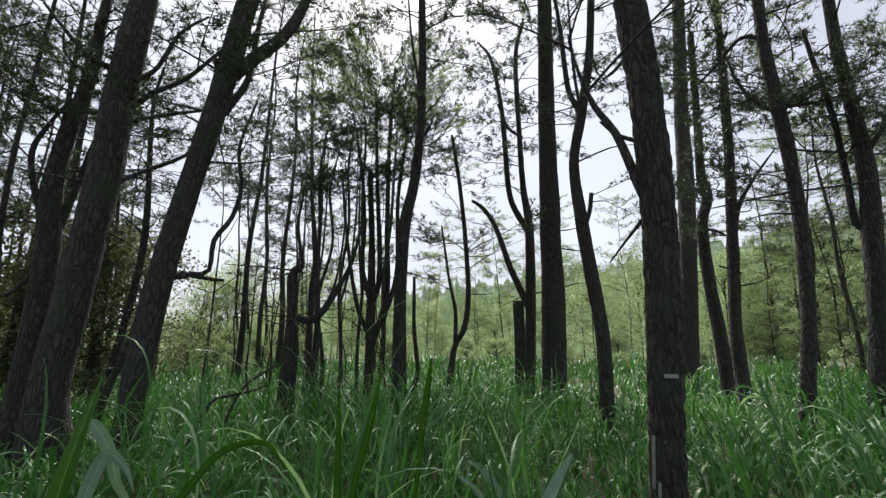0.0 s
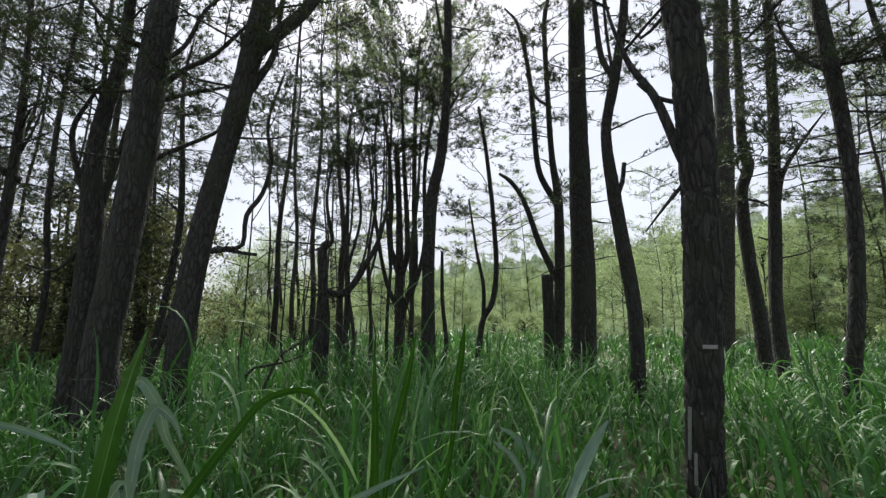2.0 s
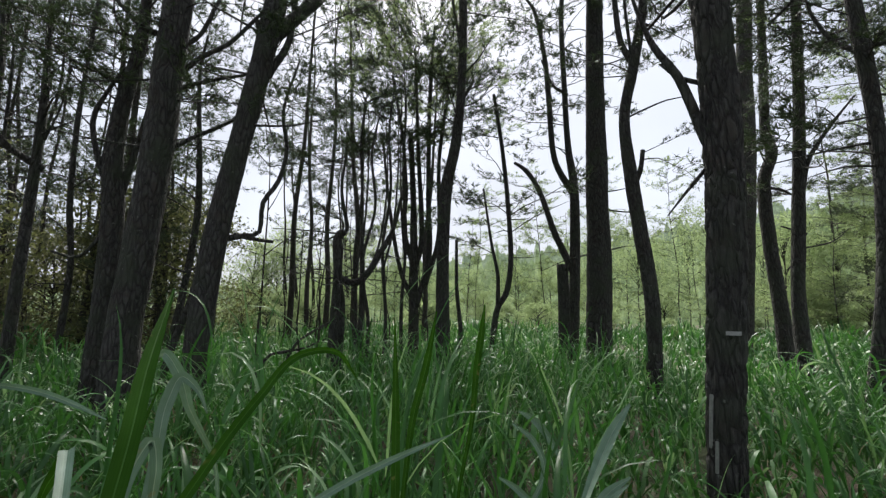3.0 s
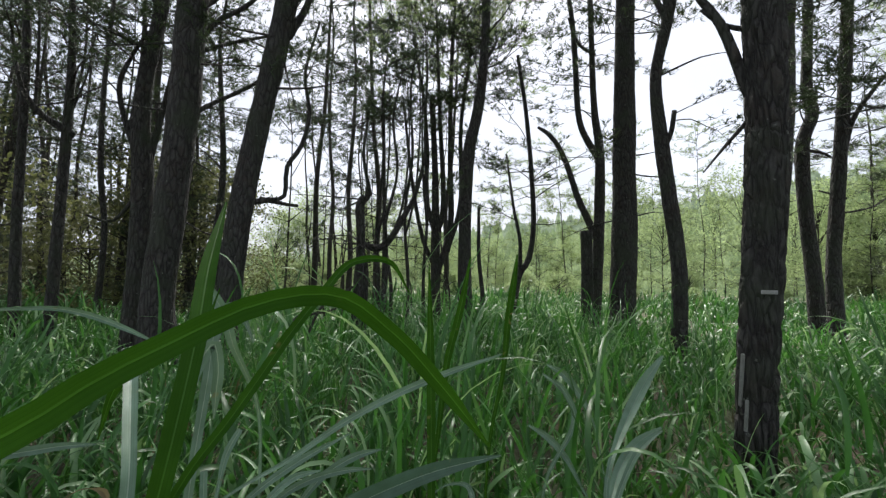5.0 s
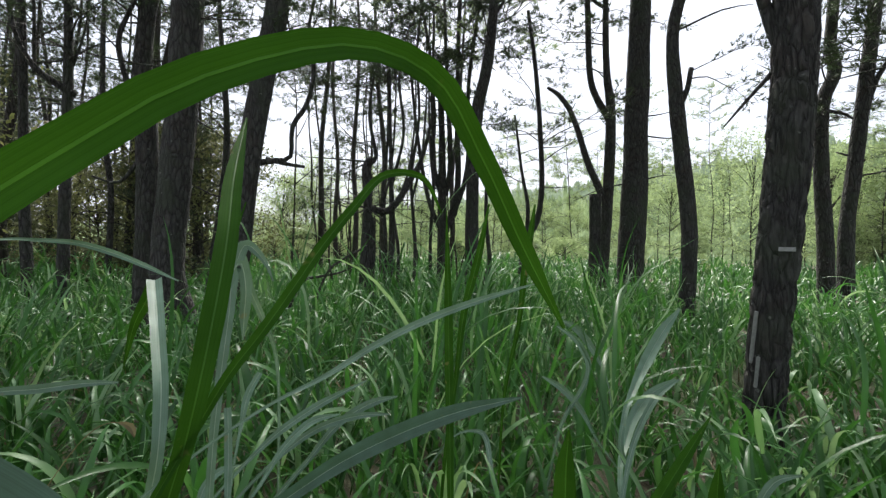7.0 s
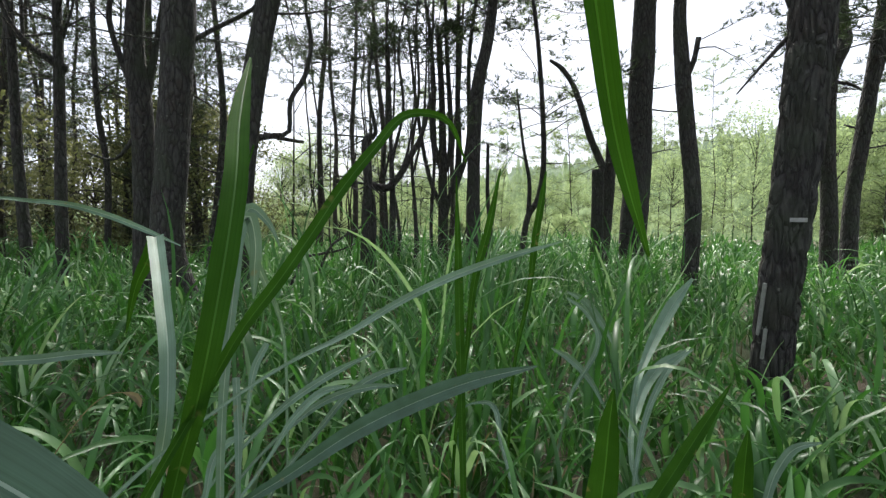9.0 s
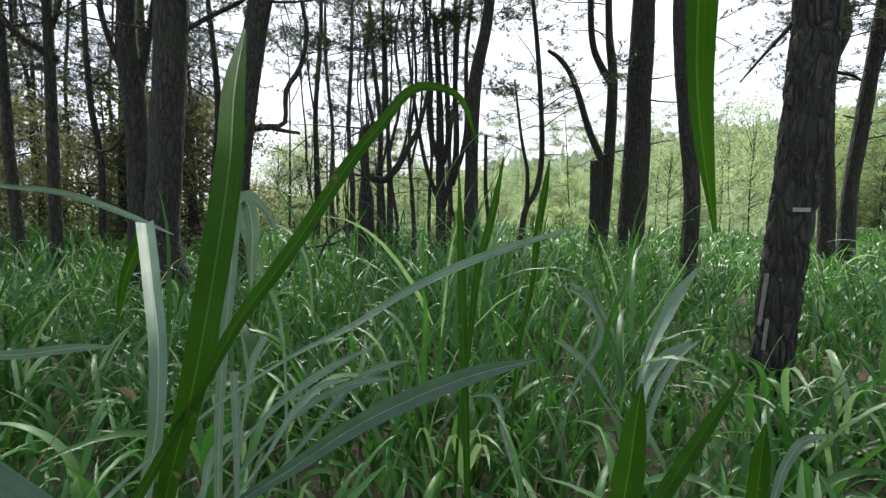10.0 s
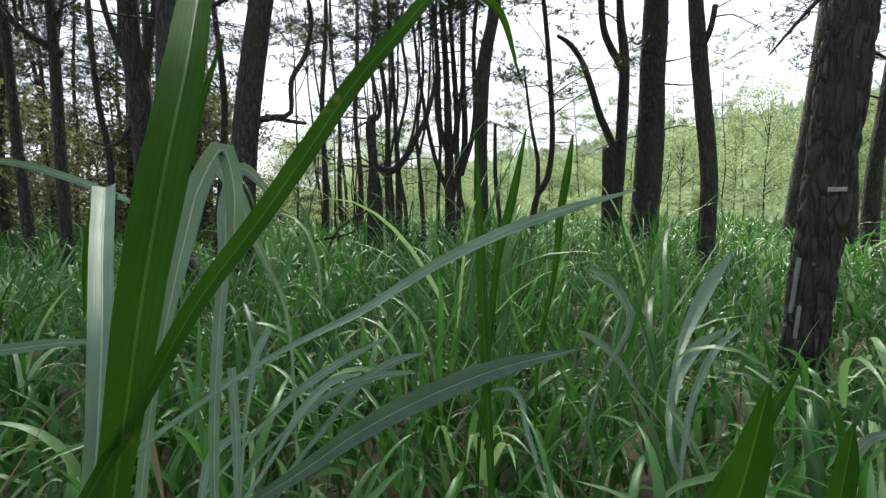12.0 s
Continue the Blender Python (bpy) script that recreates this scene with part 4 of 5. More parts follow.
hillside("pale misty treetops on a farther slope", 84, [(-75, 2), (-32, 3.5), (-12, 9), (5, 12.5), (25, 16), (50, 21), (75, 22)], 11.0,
         haze_glow_material("far_misty_wood", (0.085, 0.11, 0.075), (0.12, 0.15, 0.1)))


# ---- tall grass ----
def ribbons(rng, root, azimuth, length, rise, bend, width, n, folded=True):
    """Arching grass leaves as folded strips: arrays of places and of quads."""
    count = len(root)
    u = np.linspace(0, 1, n + 1)
    angle = rise[:, None] - bend[:, None] * u[None] ** 1.5
    step = length[:, None] / n
    flat = np.concatenate([np.zeros((count, 1)), np.cumsum(np.cos(angle[:, :-1]) * step, 1)], 1)
    up = np.concatenate([np.zeros((count, 1)), np.cumsum(np.sin(angle[:, :-1]) * step, 1)], 1)
    ca, sa = np.cos(azimuth)[:, None], np.sin(azimuth)[:, None]
    sway = 0.06 * length[:, None] * np.sin(u[None] * 3 + azimuth[:, None] * 5)
    mid = np.stack([root[:, :1] + flat * ca - sway * sa, root[:, 1:2] + flat * sa + sway * ca, root[:, 2:3] + up], -1)
    shape = np.clip(np.minimum(u * 5 + 0.45, 1) * (1 - u ** 3.0), 0.03, 1)
    twist = rng.normal(0, 0.5, count)[:, None] * u[None] + rng.normal(0, 0.25, count)[:, None]
    half = (width[:, None] * shape / 2)[..., None]
    side = np.stack([-sa * np.cos(twist), ca * np.cos(twist), np.sin(twist)], -1)
    lift = half * 0.35 * np.stack([-np.sin(angle) * ca, -np.sin(angle) * sa, np.cos(angle)], -1)
    if not folded:
        v = np.stack([mid - side * half, mid + side * half], 2).reshape(-1, 3)
        start = (np.arange(count) * (n + 1) * 2)[:, None, None] + (np.arange(n) * 2)[None, :, None]
        return v, (start + np.array([0, 1, 3, 2])).reshape(-1, 4)
    strip = np.stack([mid - side * half + lift, mid, mid + side * half + lift], 2)
    v = strip.reshape(-1, 3)
    start = (np.arange(count) * (n + 1) * 3)[:, None, None] + (np.arange(n) * 3)[None, :, None]
    quads = np.concatenate([start + np.array([0, 1, 4, 3]), start + np.array([1, 2, 5, 4])], 1).reshape(-1, 4)
    return v, quads


def canopy(x, y):
    """How high the grass stands at a place."""
    h = 0.62 + 0.22 * np.sin(x * 0.9 + 1.3 * np.sin(y * 0.7)) * np.cos(y * 0.55 + 0.4) + 0.1 * np.sin(x * 2.3 + y * 1.7)
    h = np.where(np.hypot(x - 1.5, y - 3.0) < 0.8, h * 0.65, h)
    return h


def grass_field(name, label, seed, per_m2, near, far, leaves, n, wide, mat, tall=1.0, spread=58, back=False, bends=(20, 170)):
    rng = np.random.default_rng(seed)
    area = radians(2 * spread) / 2 * (far ** 2 - near ** 2)
    count = int(per_m2 * area)
    a = np.radians(rng.uniform(-spread, spread, count))
    d = np.sqrt(rng.uniform(near ** 2, far ** 2, count))
    x, y = d * np.sin(a) - 0.1, d * np.cos(a) - 0.1
    keep = np.hypot(x + 0.12, y - 0.15) > 0.35
    if back:
        keep &= np.abs(a) > radians(58)
    x, y = x[keep], y[keep]
    count = len(x)
    gz = np.array([ground_z(p, q) for p, q in zip(x, y)])
    top = canopy(x, y) * rng.uniform(0.55, 1.25, count) * tall
    close = np.hypot(x + 0.1, y - 0.2) < 1.3
    top = np.where(close, np.minimum(top, 0.7), top)
    idx = np.repeat(np.arange(count), leaves)
    m = len(idx)
    height = rng.uniform(0.0, 0.8, m) * top[idx]
    root = np.stack([x[idx] + rng.normal(0, 0.02, m), y[idx] + rng.normal(0, 0.02, m), gz[idx] + height], 1)
    length = (top[idx] - height * 0.55) * rng.uniform(0.6, 1.15, m)
    rise = np.radians(rng.uniform(58, 88, m))
    bend = np.radians(rng.uniform(*bends, m))
    v, q = ribbons(rng, root, rng.uniform(0, math.tau, m), length, rise, bend, rng.uniform(0.5, 1.2, m) * wide, n, near < 4 and not back)
    tagged(new(name, big_mesh(name, v, q, mat)), label, "grass", kind="stuff")


grass_field("tall_grass", "dense green tall grass with arching leaves", 1, 42, 0.4, 4.5, 5, 8, 0.031, GRASS, bends=(15, 145))
grass_field("tall_grass", "dense green tall grass between the pines", 2, 40, 4.5, 11, 4, 6, 0.032, GRASS, 1.15)
grass_field("tall_grass", "green grass reaching into the clearing", 3, 8, 11, 32, 4, 4, 0.058, GRASS, 1.2)
grass_field("tall_grass", "scattered taller reedy grass stems", 4, 3.0, 1.8, 9, 4, 8, 0.026, GRASS, 1.75)
grass_field("tall_grass", "clump of reedy grass standing above the rest", 8, 11.0, 1.9, 4.2, 5, 8, 0.024, GRASS, 2.1, 15, bends=(5, 90))
grass_field("tall_grass", "broad pale grass leaves arching over", 12, 11, 0.9, 3.6, 3, 10, 0.038, GRASS, 1.15, bends=(15, 130))
grass_field("dry_grass", "dry brown straw among the green grass", 6, 8, 0.4, 6, 3, 5, 0.012, STRAW, 0.7)

around = dict(spread=180, back=True)
grass_field("tall_grass", "green grass around the path behind", 9, 16, 0.5, 9, 4, 5, 0.034, GRASS, **around)

# ---- single broad blades beside the path ----
grass_blade("broad green grass blade arching over in front", BLADE, [(-0.850, 0.100, -0.030, 0.0070), (-0.800, 0.117, 0.528, 0.0080), (-0.643, 0.155, 1.007, 0.0100), (-0.425, 0.190, 1.310, 0.0119), (-0.254, 0.207, 1.436, 0.0126), (-0.232, 0.207, 1.447, 0.0112), (-0.217, 0.212, 1.458, 0.0103), (-0.201, 0.221, 1.468, 0.0093), (-0.185, 0.240, 1.479, 0.0086), (-0.168, 0.273, 1.482, 0.0096), (-0.154, 0.315, 1.463, 0.0107), (-0.135, 0.364, 1.426, 0.0108), (-0.106, 0.412, 1.373, 0.0021)])
grass_blade("broad dull green leaf close to the path", BLADE_TEAL, [(-0.850, 0.450, -0.030, 0.008), (-0.647, 0.360, 0.754, 0.013), (-0.481, 0.287, 1.349, 0.016), (-0.445, 0.299, 1.322, 0.029), (-0.415, 0.313, 1.294, 0.036), (-0.380, 0.328, 1.260, 0.034), (-0.347, 0.338, 1.228, 0.021), (-0.320, 0.343, 1.205, 0.002)])
grass_blade("lance-shaped upright green grass blade", BLADE, [(-0.660, 0.620, -0.030, 0.0070), (-0.643, 0.609, 0.400, 0.0100), (-0.591, 0.576, 0.758, 0.0134), (-0.518, 0.535, 1.022, 0.0159), (-0.460, 0.503, 1.172, 0.0167), (-0.425, 0.483, 1.244, 0.0182), (-0.409, 0.481, 1.303, 0.0205), (-0.408, 0.497, 1.358, 0.0221), (-0.422, 0.534, 1.419, 0.0222), (-0.457, 0.598, 1.495, 0.0211), (-0.508, 0.704, 1.598, 0.0029)])
grass_blade("narrow yellow-green grass blade beside a broad one", BLADE, [(-0.640, 0.630, -0.030, 0.0070), (-0.615, 0.598, 0.397, 0.0080), (-0.558, 0.540, 0.750, 0.0042), (-0.504, 0.516, 1.018, 0.0050), (-0.475, 0.526, 1.177, 0.0052), (-0.465, 0.532, 1.234, 0.0084), (-0.459, 0.544, 1.291, 0.0107), (-0.455, 0.562, 1.348, 0.0088), (-0.454, 0.585, 1.408, 0.0069), (-0.453, 0.617, 1.472, 0.0012)])
grass_blade("pale grass leaf folded over at its top", BLADE_PALE, [(-0.620, 0.600, -0.030, 0.0060), (-0.640, 0.640, 0.400, 0.0090), (-0.655, 0.665, 0.720, 0.0140), (-0.506, 0.529, 1.139, 0.0107), (-0.491, 0.527, 1.203, 0.0126), (-0.505, 0.548, 1.255, 0.0154), (-0.551, 0.597, 1.306, 0.0173), (-0.635, 0.686, 1.368, 0.0199)])
grass_blade("dark hanging tip of a folded grass leaf", BLADE, [(-0.639, 0.692, 1.366, 0.0199), (-0.661, 0.702, 1.338, 0.0189), (-0.699, 0.724, 1.302, 0.0140), (-0.756, 0.761, 1.215, 0.0020)])
grass_blade("pale bent grass leaf with a hanging tip", BLADE_PALE, [(-0.660, 0.850, -0.030, 0.0070), (-0.637, 0.782, 0.425, 0.0080), (-0.586, 0.657, 0.802, 0.0080), (-0.538, 0.598, 1.087, 0.0095), (-0.514, 0.614, 1.256, 0.0100), (-0.510, 0.623, 1.292, 0.0138), (-0.505, 0.632, 1.328, 0.0177), (-0.498, 0.641, 1.365, 0.0189), (-0.482, 0.652, 1.397, 0.0163), (-0.476, 0.655, 1.366, 0.0145), (-0.479, 0.657, 1.331, 0.0128), (-0.482, 0.659, 1.296, 0.0020)])
grass_blade("slender green grass blade bent into an arch", BLADE, [(-0.700, 0.550, -0.030, 0.0070), (-0.671, 0.513, 0.433, 0.0080), (-0.592, 0.457, 0.821, 0.0070), (-0.493, 0.454, 1.100, 0.0083), (-0.421, 0.493, 1.254, 0.0087), (-0.400, 0.508, 1.299, 0.0106), (-0.377, 0.527, 1.338, 0.0119), (-0.357, 0.550, 1.379, 0.0125), (-0.339, 0.577, 1.421, 0.0123), (-0.317, 0.610, 1.464, 0.0111), (-0.290, 0.649, 1.508, 0.0098), (-0.254, 0.694, 1.511, 0.0083), (-0.234, 0.740, 1.467, 0.0013)])
grass_blade("long pale green grass blade slanting across", BLADE_PALE, [(-0.780, 0.700, -0.030, 0.0070), (-0.738, 0.610, 0.475, 0.0080), (-0.622, 0.472, 0.917, 0.0030), (-0.484, 0.466, 1.172, 0.0036), (-0.386, 0.560, 1.254, 0.0038), (-0.350, 0.613, 1.269, 0.0064), (-0.307, 0.669, 1.295, 0.0089), (-0.251, 0.727, 1.320, 0.0111), (-0.182, 0.788, 1.342, 0.0101), (-0.099, 0.852, 1.363, 0.0023)])
grass_blade("wide ribbed grass blade slanting low", BLADE_TEAL, [(-1.000, 1.100, -0.030, 0.0070), (-1.006, 1.115, 0.215, 0.0136), (-0.995, 1.148, 0.428, 0.0181), (-0.944, 1.178, 0.566, 0.0215), (-0.883, 1.193, 0.627, 0.0227), (-0.723, 1.221, 0.737, 0.0368), (-0.569, 1.245, 0.843, 0.0478), (-0.412, 1.264, 0.925, 0.0530), (-0.257, 1.277, 0.989, 0.0414), (-0.100, 1.287, 1.032, 0.0054)])
grass_blade("long thin pale grass blade arching low", BLADE_PALE, [(-1.500, 0.750, -0.030, 0.0070), (-1.376, 0.662, 0.569, 0.0080), (-1.134, 0.549, 1.102, 0.0035), (-0.985, 0.597, 1.376, 0.0041), (-0.971, 0.746, 1.422, 0.0044), (-0.986, 0.821, 1.421, 0.0077), (-0.976, 0.883, 1.416, 0.0115), (-0.945, 0.929, 1.397, 0.0132), (-0.891, 0.954, 1.370, 0.0112), (-0.816, 0.957, 1.340, 0.0022)])
grass_blade("upright green grass leaf close to the path", BLADE, [(-0.050, 0.500, -0.030, 0.0070), (-0.053, 0.561, 0.368, 0.0205), (-0.059, 0.664, 0.699, 0.0273), (-0.067, 0.698, 0.944, 0.0324), (-0.071, 0.664, 1.085, 0.0341), (-0.073, 0.640, 1.140, 0.0288), (-0.075, 0.622, 1.187, 0.0203), (-0.074, 0.611, 1.229, 0.0020)])
grass_blade("upright green grass leaf in tall grass", BLADE, [(0.240, 0.620, -0.030, 0.0070), (0.256, 0.734, 0.278, 0.0221), (0.281, 0.947, 0.534, 0.0295), (0.284, 1.062, 0.731, 0.0351), (0.271, 1.055, 0.851, 0.0369), (0.259, 1.031, 0.914, 0.0336), (0.253, 1.016, 0.971, 0.0271), (0.252, 1.009, 1.025, 0.0038)])
grass_blade("bent green grass leaf with a pale tip", BLADE_PALE, [(0.500, 1.600, -0.030, 0.0070), (0.439, 1.622, 0.203, 0.0125), (0.328, 1.689, 0.407, 0.0167), (0.274, 1.780, 0.537, 0.0199), (0.286, 1.851, 0.592, 0.0209), (0.333, 1.968, 0.650, 0.0356), (0.391, 2.060, 0.726, 0.0465), (0.476, 2.122, 0.803, 0.0428), (0.578, 2.151, 0.861, 0.0096)])
grass_blade("flat pale grass leaf standing in the grass", BLADE_PALE, [(0.620, 2.100, -0.030, 0.0070), (0.525, 2.006, 0.276, 0.0123), (0.353, 1.843, 0.540, 0.0164), (0.270, 1.785, 0.716, 0.0195), (0.291, 1.830, 0.799, 0.0205), (0.356, 1.937, 0.885, 0.0346), (0.429, 2.024, 0.978, 0.0495), (0.502, 2.086, 1.074, 0.0462), (0.579, 2.122, 1.168, 0.0117)])
grass_blade("dull green grass leaf leaning over", BLADE, [(0.050, 0.550, -0.030, 0.0042), (0.048, 0.701, 0.211, 0.0244), (0.066, 1.009, 0.410, 0.0326), (0.124, 1.232, 0.575, 0.0386), (0.186, 1.295, 0.685, 0.0407), (0.251, 1.316, 0.787, 0.0376), (0.317, 1.335, 0.890, 0.0295), (0.382, 1.351, 0.994, 0.0032)])
grass_blade("tall upright grass stalk leaf", BLADE, [(-0.280, 1.330, -0.030, 0.006), (-0.281, 1.335, 0.344, 0.011), (-0.287, 1.364, 0.545, 0.017), (-0.299, 1.418, 0.765, 0.022), (-0.317, 1.507, 0.998, 0.029), (-0.330, 1.553, 1.246, 0.027), (-0.341, 1.557, 1.537, 0.003)])
grass_blade("tall upright grass stalk leaf", BLADE, [(-0.341, 1.475, -0.030, 0.006), (-0.338, 1.480, 0.443, 0.008), (-0.326, 1.507, 0.764, 0.012), (-0.302, 1.557, 0.984, 0.016), (-0.281, 1.603, 1.207, 0.025), (-0.239, 1.614, 1.383, 0.026), (-0.205, 1.601, 1.561, 0.005)])
grass_blade("tall upright grass stalk leaf", BLADE, [(-0.168, 1.837, -0.030, 0.006), (-0.163, 1.840, 0.501, 0.009), (-0.139, 1.858, 0.893, 0.014), (-0.095, 1.891, 1.113, 0.019), (-0.072, 1.908, 1.344, 0.029), (-0.054, 1.904, 1.469, 0.027), (-0.040, 1.892, 1.586, 0.006)])
grass_blade("bent pale grass leaf in tall grass", BLADE_PALE, [(-0.928, 1.594, -0.030, 0.006), (-0.926, 1.582, 0.543, 0.010), (-0.911, 1.512, 1.077, 0.014), (-0.884, 1.383, 1.207, 0.019), (-0.866, 1.296, 1.291, 0.024), (-0.872, 1.254, 1.385, 0.033), (-0.907, 1.239, 1.443, 0.027), (-0.950, 1.268, 1.431, 0.006)])
grass_blade("bent pale grass leaf in tall grass", BLADE_PALE, [(-0.709, 0.898, -0.030, 0.006), (-0.709, 0.903, 0.573, 0.012), (-0.714, 0.932, 1.052, 0.018), (-0.722, 0.987, 1.272, 0.023), (-0.726, 1.012, 1.367, 0.029), (-0.712, 1.032, 1.417, 0.025), (-0.681, 1.047, 1.385, 0.013), (-0.658, 1.050, 1.336, 0.004)])
grass_blade("flat pale grass leaf spread in the grass", BLADE_PALE, [(-0.936, 1.349, -0.030, 0.006), (-0.927, 1.358, 0.318, 0.009), (-0.876, 1.408, 0.576, 0.014), (-0.781, 1.500, 0.706, 0.018), (-0.697, 1.582, 0.811, 0.027), (-0.595, 1.636, 0.866, 0.027), (-0.521, 1.661, 0.882, 0.006)])
grass_blade("flat pale grass leaf spread in the grass", BLADE_PALE, [(-1.317, 0.710, -0.030, 0.006), (-1.310, 0.720, 0.498, 0.008), (-1.266, 0.776, 0.976, 0.011), (-1.184, 0.880, 1.106, 0.015), (-1.136, 0.943, 1.100, 0.021), (-1.082, 1.004, 1.097, 0.017), (-1.040, 1.045, 1.089, 0.004)])
grass_blade("pale grass leaf bent over in tall grass", BLADE_PALE, [(0.009, 1.981, -0.030, 0.006), (0.013, 1.983, 0.300, 0.007), (0.039, 1.998, 0.447, 0.010), (0.087, 2.025, 0.667, 0.014), (0.203, 2.089, 0.940, 0.026), (0.159, 2.114, 1.017, 0.026), (0.079, 2.136, 1.071, 0.010)])
grass_blade("pale grass leaf fanning out low", BLADE_PALE, [(-1.021, 1.122, -0.030, 0.006), (-1.013, 1.131, 0.352, 0.006), (-0.966, 1.185, 0.652, 0.009), (-0.879, 1.284, 0.782, 0.011), (-0.810, 1.363, 0.855, 0.021), (-0.733, 1.445, 0.906, 0.025), (-0.598, 1.548, 0.969, 0.005)])
grass_blade("pale grass leaf fanning out low", BLADE_PALE, [(-0.909, 1.067, -0.030, 0.006), (-0.903, 1.077, 0.342, 0.005), (-0.867, 1.139, 0.631, 0.008), (-0.801, 1.254, 0.761, 0.011), (-0.764, 1.318, 0.840, 0.020), (-0.714, 1.398, 0.885, 0.023), (-0.652, 1.448, 0.889, 0.005)])
grass_blade("pale grass leaf fanning out low", BLADE_PALE, [(-1.005, 1.212, -0.030, 0.006), (-0.996, 1.220, 0.337, 0.006), (-0.942, 1.267, 0.619, 0.009), (-0.842, 1.353, 0.749, 0.012), (-0.723, 1.456, 0.837, 0.024), (-0.614, 1.536, 0.854, 0.022), (-0.529, 1.579, 0.849, 0.005)])
grass_blade("short pale grass leaf bent over", BLADE_PALE, [(-0.777, 0.877, -0.030, 0.006), (-0.778, 0.882, 0.374, 0.006), (-0.779, 0.912, 0.611, 0.009), (-0.782, 0.967, 0.831, 0.012), (-0.784, 1.010, 0.895, 0.018), (-0.765, 1.035, 0.913, 0.015), (-0.738, 1.055, 0.915, 0.003)])
grass_blade("straight pale grass leaf standing low", BLADE_PALE, [(-0.661, 0.888, -0.030, 0.006), (-0.664, 0.892, 0.383, 0.005), (-0.679, 0.917, 0.631, 0.007), (-0.708, 0.964, 0.851, 0.010), (-0.735, 1.009, 0.948, 0.017), (-0.759, 1.041, 1.050, 0.016)])
grass_blade("short pale grass leaf standing in the grass", BLADE_PALE, [(-0.858, 1.151, -0.030, 0.006), (-0.858, 1.156, 0.414, 0.005), (-0.857, 1.186, 0.699, 0.008), (-0.854, 1.241, 0.919, 0.011), (-0.853, 1.273, 0.998, 0.021), (-0.835, 1.301, 1.051, 0.017)])
grass_blade("drooping pale grass leaf in the grass", BLADE_PALE, [(0.385, 1.864, -0.030, 0.006), (0.376, 1.872, 0.291, 0.005), (0.322, 1.920, 0.518, 0.008), (0.224, 2.008, 0.648, 0.011), (0.166, 2.059, 0.747, 0.026), (0.088, 2.098, 0.817, 0.029), (0.018, 2.118, 0.850, 0.009)])
grass_blade("drooping pale grass leaf in the grass", BLADE_PALE, [(0.421, 2.408, -0.030, 0.006), (0.417, 2.410, 0.360, 0.007), (0.392, 2.427, 0.579, 0.010), (0.347, 2.458, 0.799, 0.013), (0.285, 2.500, 0.916, 0.038), (0.212, 2.531, 0.999, 0.038), (0.136, 2.550, 1.034, 0.011)])
grass_blade("pale grass leaf arching near a trunk", BLADE_PALE, [(0.425, 1.353, -0.030, 0.006), (0.429, 1.356, 0.289, 0.009), (0.454, 1.372, 0.422, 0.014), (0.500, 1.402, 0.642, 0.018), (0.543, 1.429, 0.740, 0.024), (0.587, 1.431, 0.804, 0.021), (0.632, 1.410, 0.832, 0.005)])
grass_blade("pale grass leaf arching near a trunk", BLADE_PALE, [(0.146, 1.421, -0.030, 0.006), (0.148, 1.425, 0.254, 0.005), (0.164, 1.450, 0.344, 0.007), (0.194, 1.496, 0.564, 0.010), (0.295, 1.655, 0.829, 0.020), (0.372, 1.716, 0.925, 0.021), (0.450, 1.755, 0.971, 0.006)])
grass_blade("long grass leaf bent over low", BLADE_PALE, [(-0.509, 1.861, -0.030, 0.006), (-0.497, 1.862, 0.310, 0.005), (-0.425, 1.864, 0.558, 0.008), (-0.293, 1.869, 0.688, 0.010), (-0.243, 1.871, 0.690, 0.018), (-0.186, 1.763, 0.580, 0.019), (-0.137, 1.636, 0.468, 0.014)])
grass_blade("curled dry brown leaf in the grass", STRAW, [(-1.111, 0.813, -0.030, 0.006), (-1.102, 0.820, 0.468, 0.005), (-1.045, 0.864, 0.910, 0.003), (-0.941, 0.946, 1.040, 0.004), (-0.929, 0.955, 1.032, 0.015), (-0.920, 0.958, 1.018, 0.012), (-0.916, 0.956, 1.008, 0.003)])
grass_blade("dry brown leaf hanging in the grass", STRAW, [(-0.817, 0.955, -0.030, 0.006), (-0.821, 0.957, 0.363, 0.005), (-0.846, 0.974, 0.586, 0.005), (-0.892, 1.005, 0.806, 0.006), (-0.917, 1.021, 0.861, 0.012), (-0.934, 1.030, 0.900, 0.013), (-0.948, 1.038, 0.936, 0.004)])
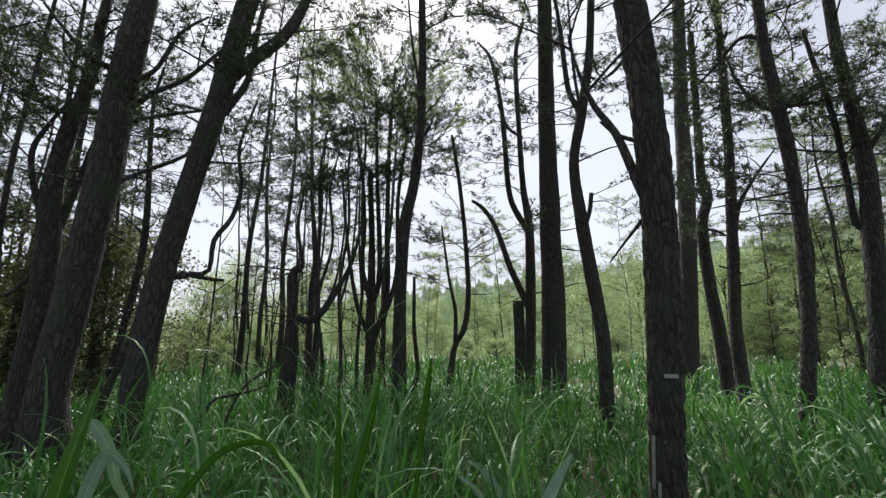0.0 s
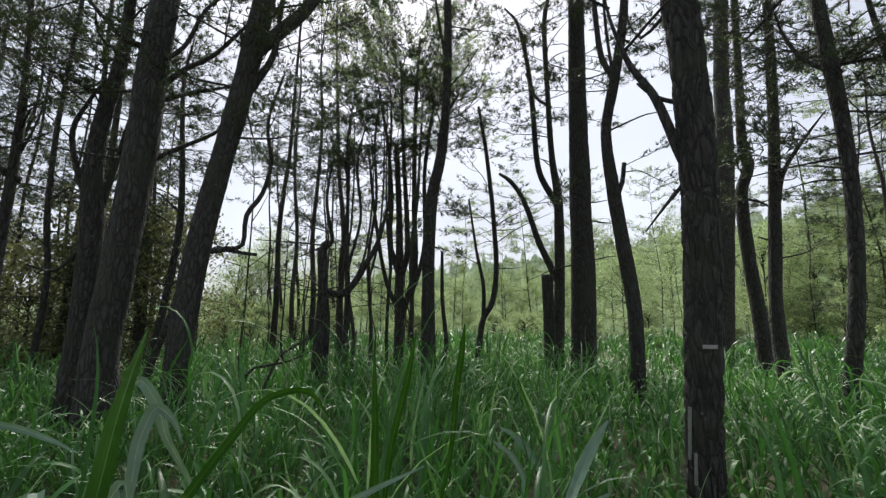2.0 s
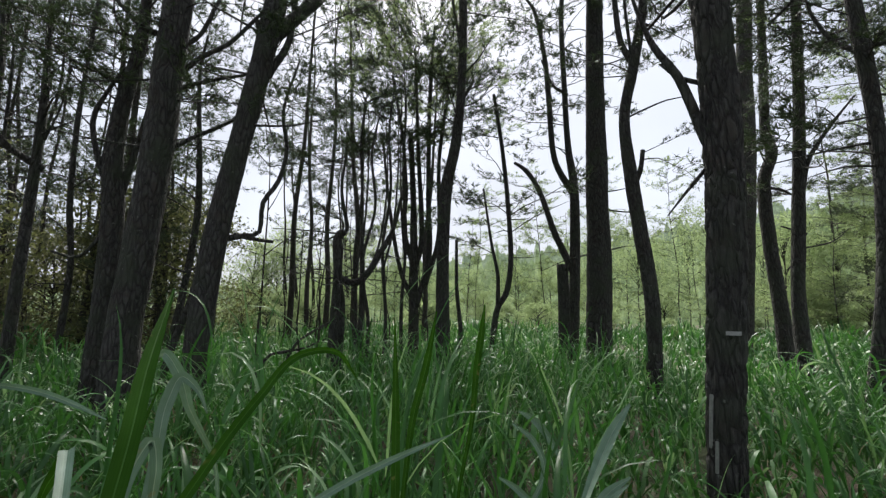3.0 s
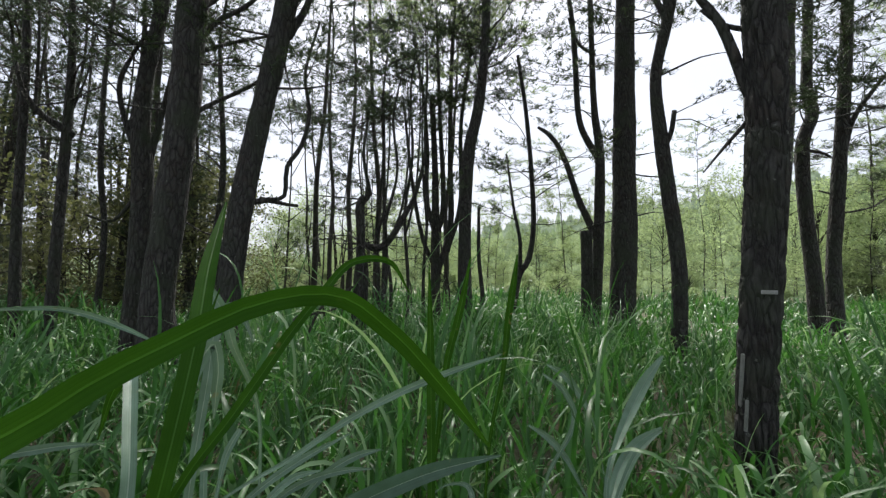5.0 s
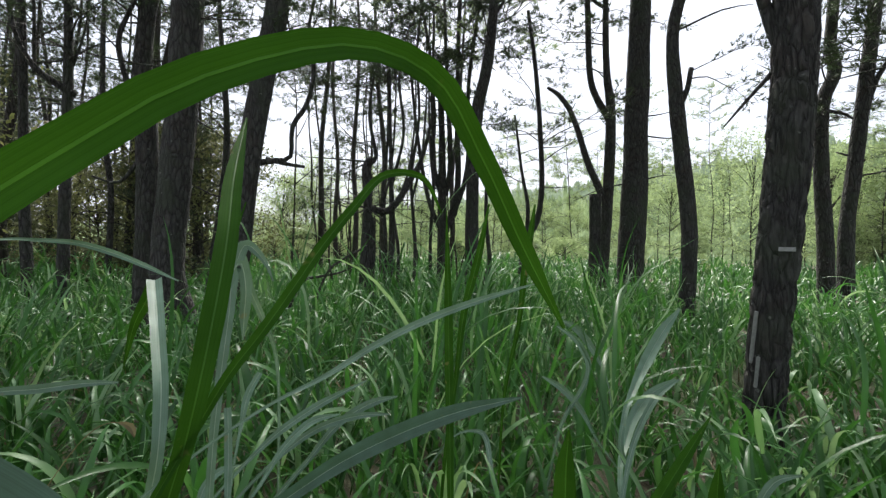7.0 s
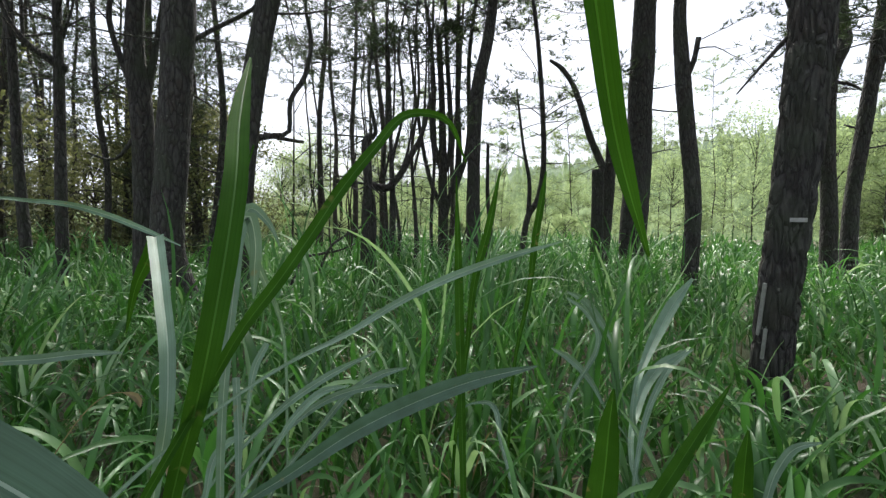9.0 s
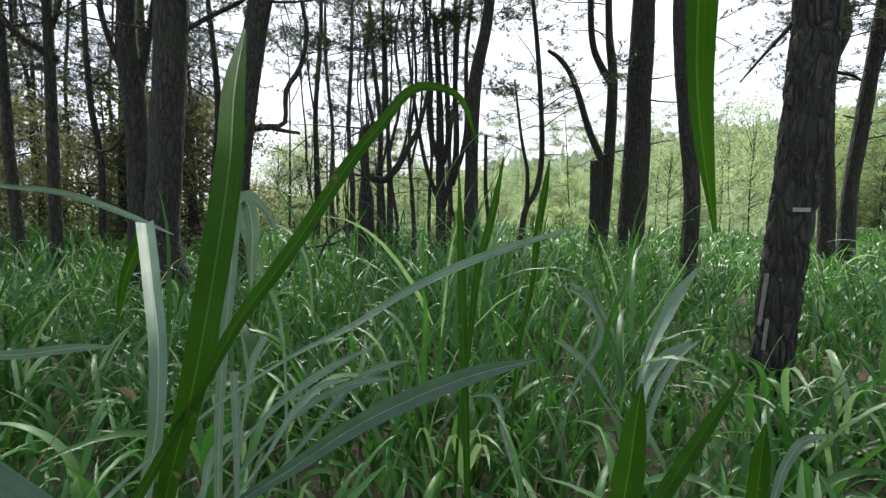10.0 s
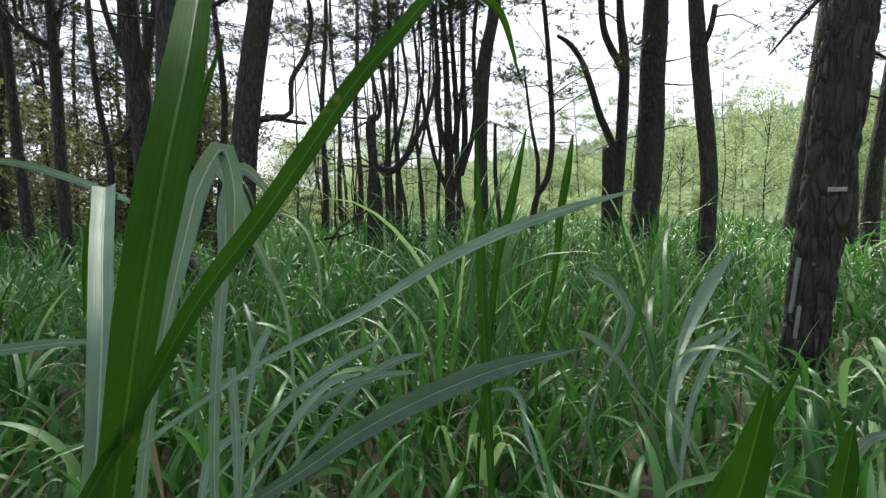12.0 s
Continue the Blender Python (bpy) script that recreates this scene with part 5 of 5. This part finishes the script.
grass_blade("dry brown leaf hanging in the grass", STRAW, [(-0.035, 1.660, -0.030, 0.006), (-0.032, 1.664, 0.207, 0.005), (-0.013, 1.687, 0.240, 0.007), (0.021, 1.730, 0.460, 0.009), (0.034, 1.746, 0.490, 0.015), (0.047, 1.763, 0.524, 0.006)])

# ---- tag and pale strips on the nearest trunk ----
def plate(name, size, bevel, mat, parent, place, turn, label):
    bm = bmesh.new()
    bmesh.ops.create_cube(bm, size=1.0)
    bmesh.ops.scale(bm, vec=size, verts=bm.verts)
    bmesh.ops.bevel(bm, geom=bm.edges[:], offset=bevel, segments=2, affect="EDGES")
    me = bpy.data.meshes.new(name)
    bm.to_mesh(me)
    bm.free()
    me.materials.append(mat)
    ob = part(name, me, parent, label)
    ob.matrix_local = pose(*place, *turn)
    return ob


def plain(name, colour, rough, metal=0.0):
    m, t, p = material(name)
    n = node(t, "ShaderNodeTexNoise", Scale=60.0, Detail=5.0)
    t.links.new(t.nodes.new("ShaderNodeTexCoord").outputs["Object"], n.inputs["Vector"])
    t.links.new(ramp(t, n.outputs[0], [(0.3, tuple(c * 0.7 for c in colour)), (0.7, colour)]), p.inputs["Base Color"])
    p.inputs["Roughness"].default_value, p.inputs["Metallic"].default_value = rough, metal
    return m


PALE = plain("weathered_tag_metal", (0.32, 0.32, 0.3), 0.65, 0.2)
WOOD = plain("bare_pale_wood", (0.26, 0.26, 0.235), 0.85)
tag = plate("tag", (0.088, 0.004, 0.026), 0.0012, PALE, tagged_pine, (0.04, -0.154, 1.425), (0, 0, -12), "small pale metal tag")
plate("nail", (0.006, 0.006, 0.006), 0.0015, PALE, tag, (0.0, -0.004, 0.0), (0, 0, 0), "steel nail head")
plate("strip", (0.026, 0.012, 0.34), 0.004, WOOD, tagged_pine, (-0.084, -0.05, 0.862), (0, 5, -62), "pale strip of bare wood")
plate("strip", (0.022, 0.012, 0.2), 0.004, WOOD, tagged_pine, (-0.076, -0.08, 0.648), (0, 4, -50), "pale strip of bare wood")
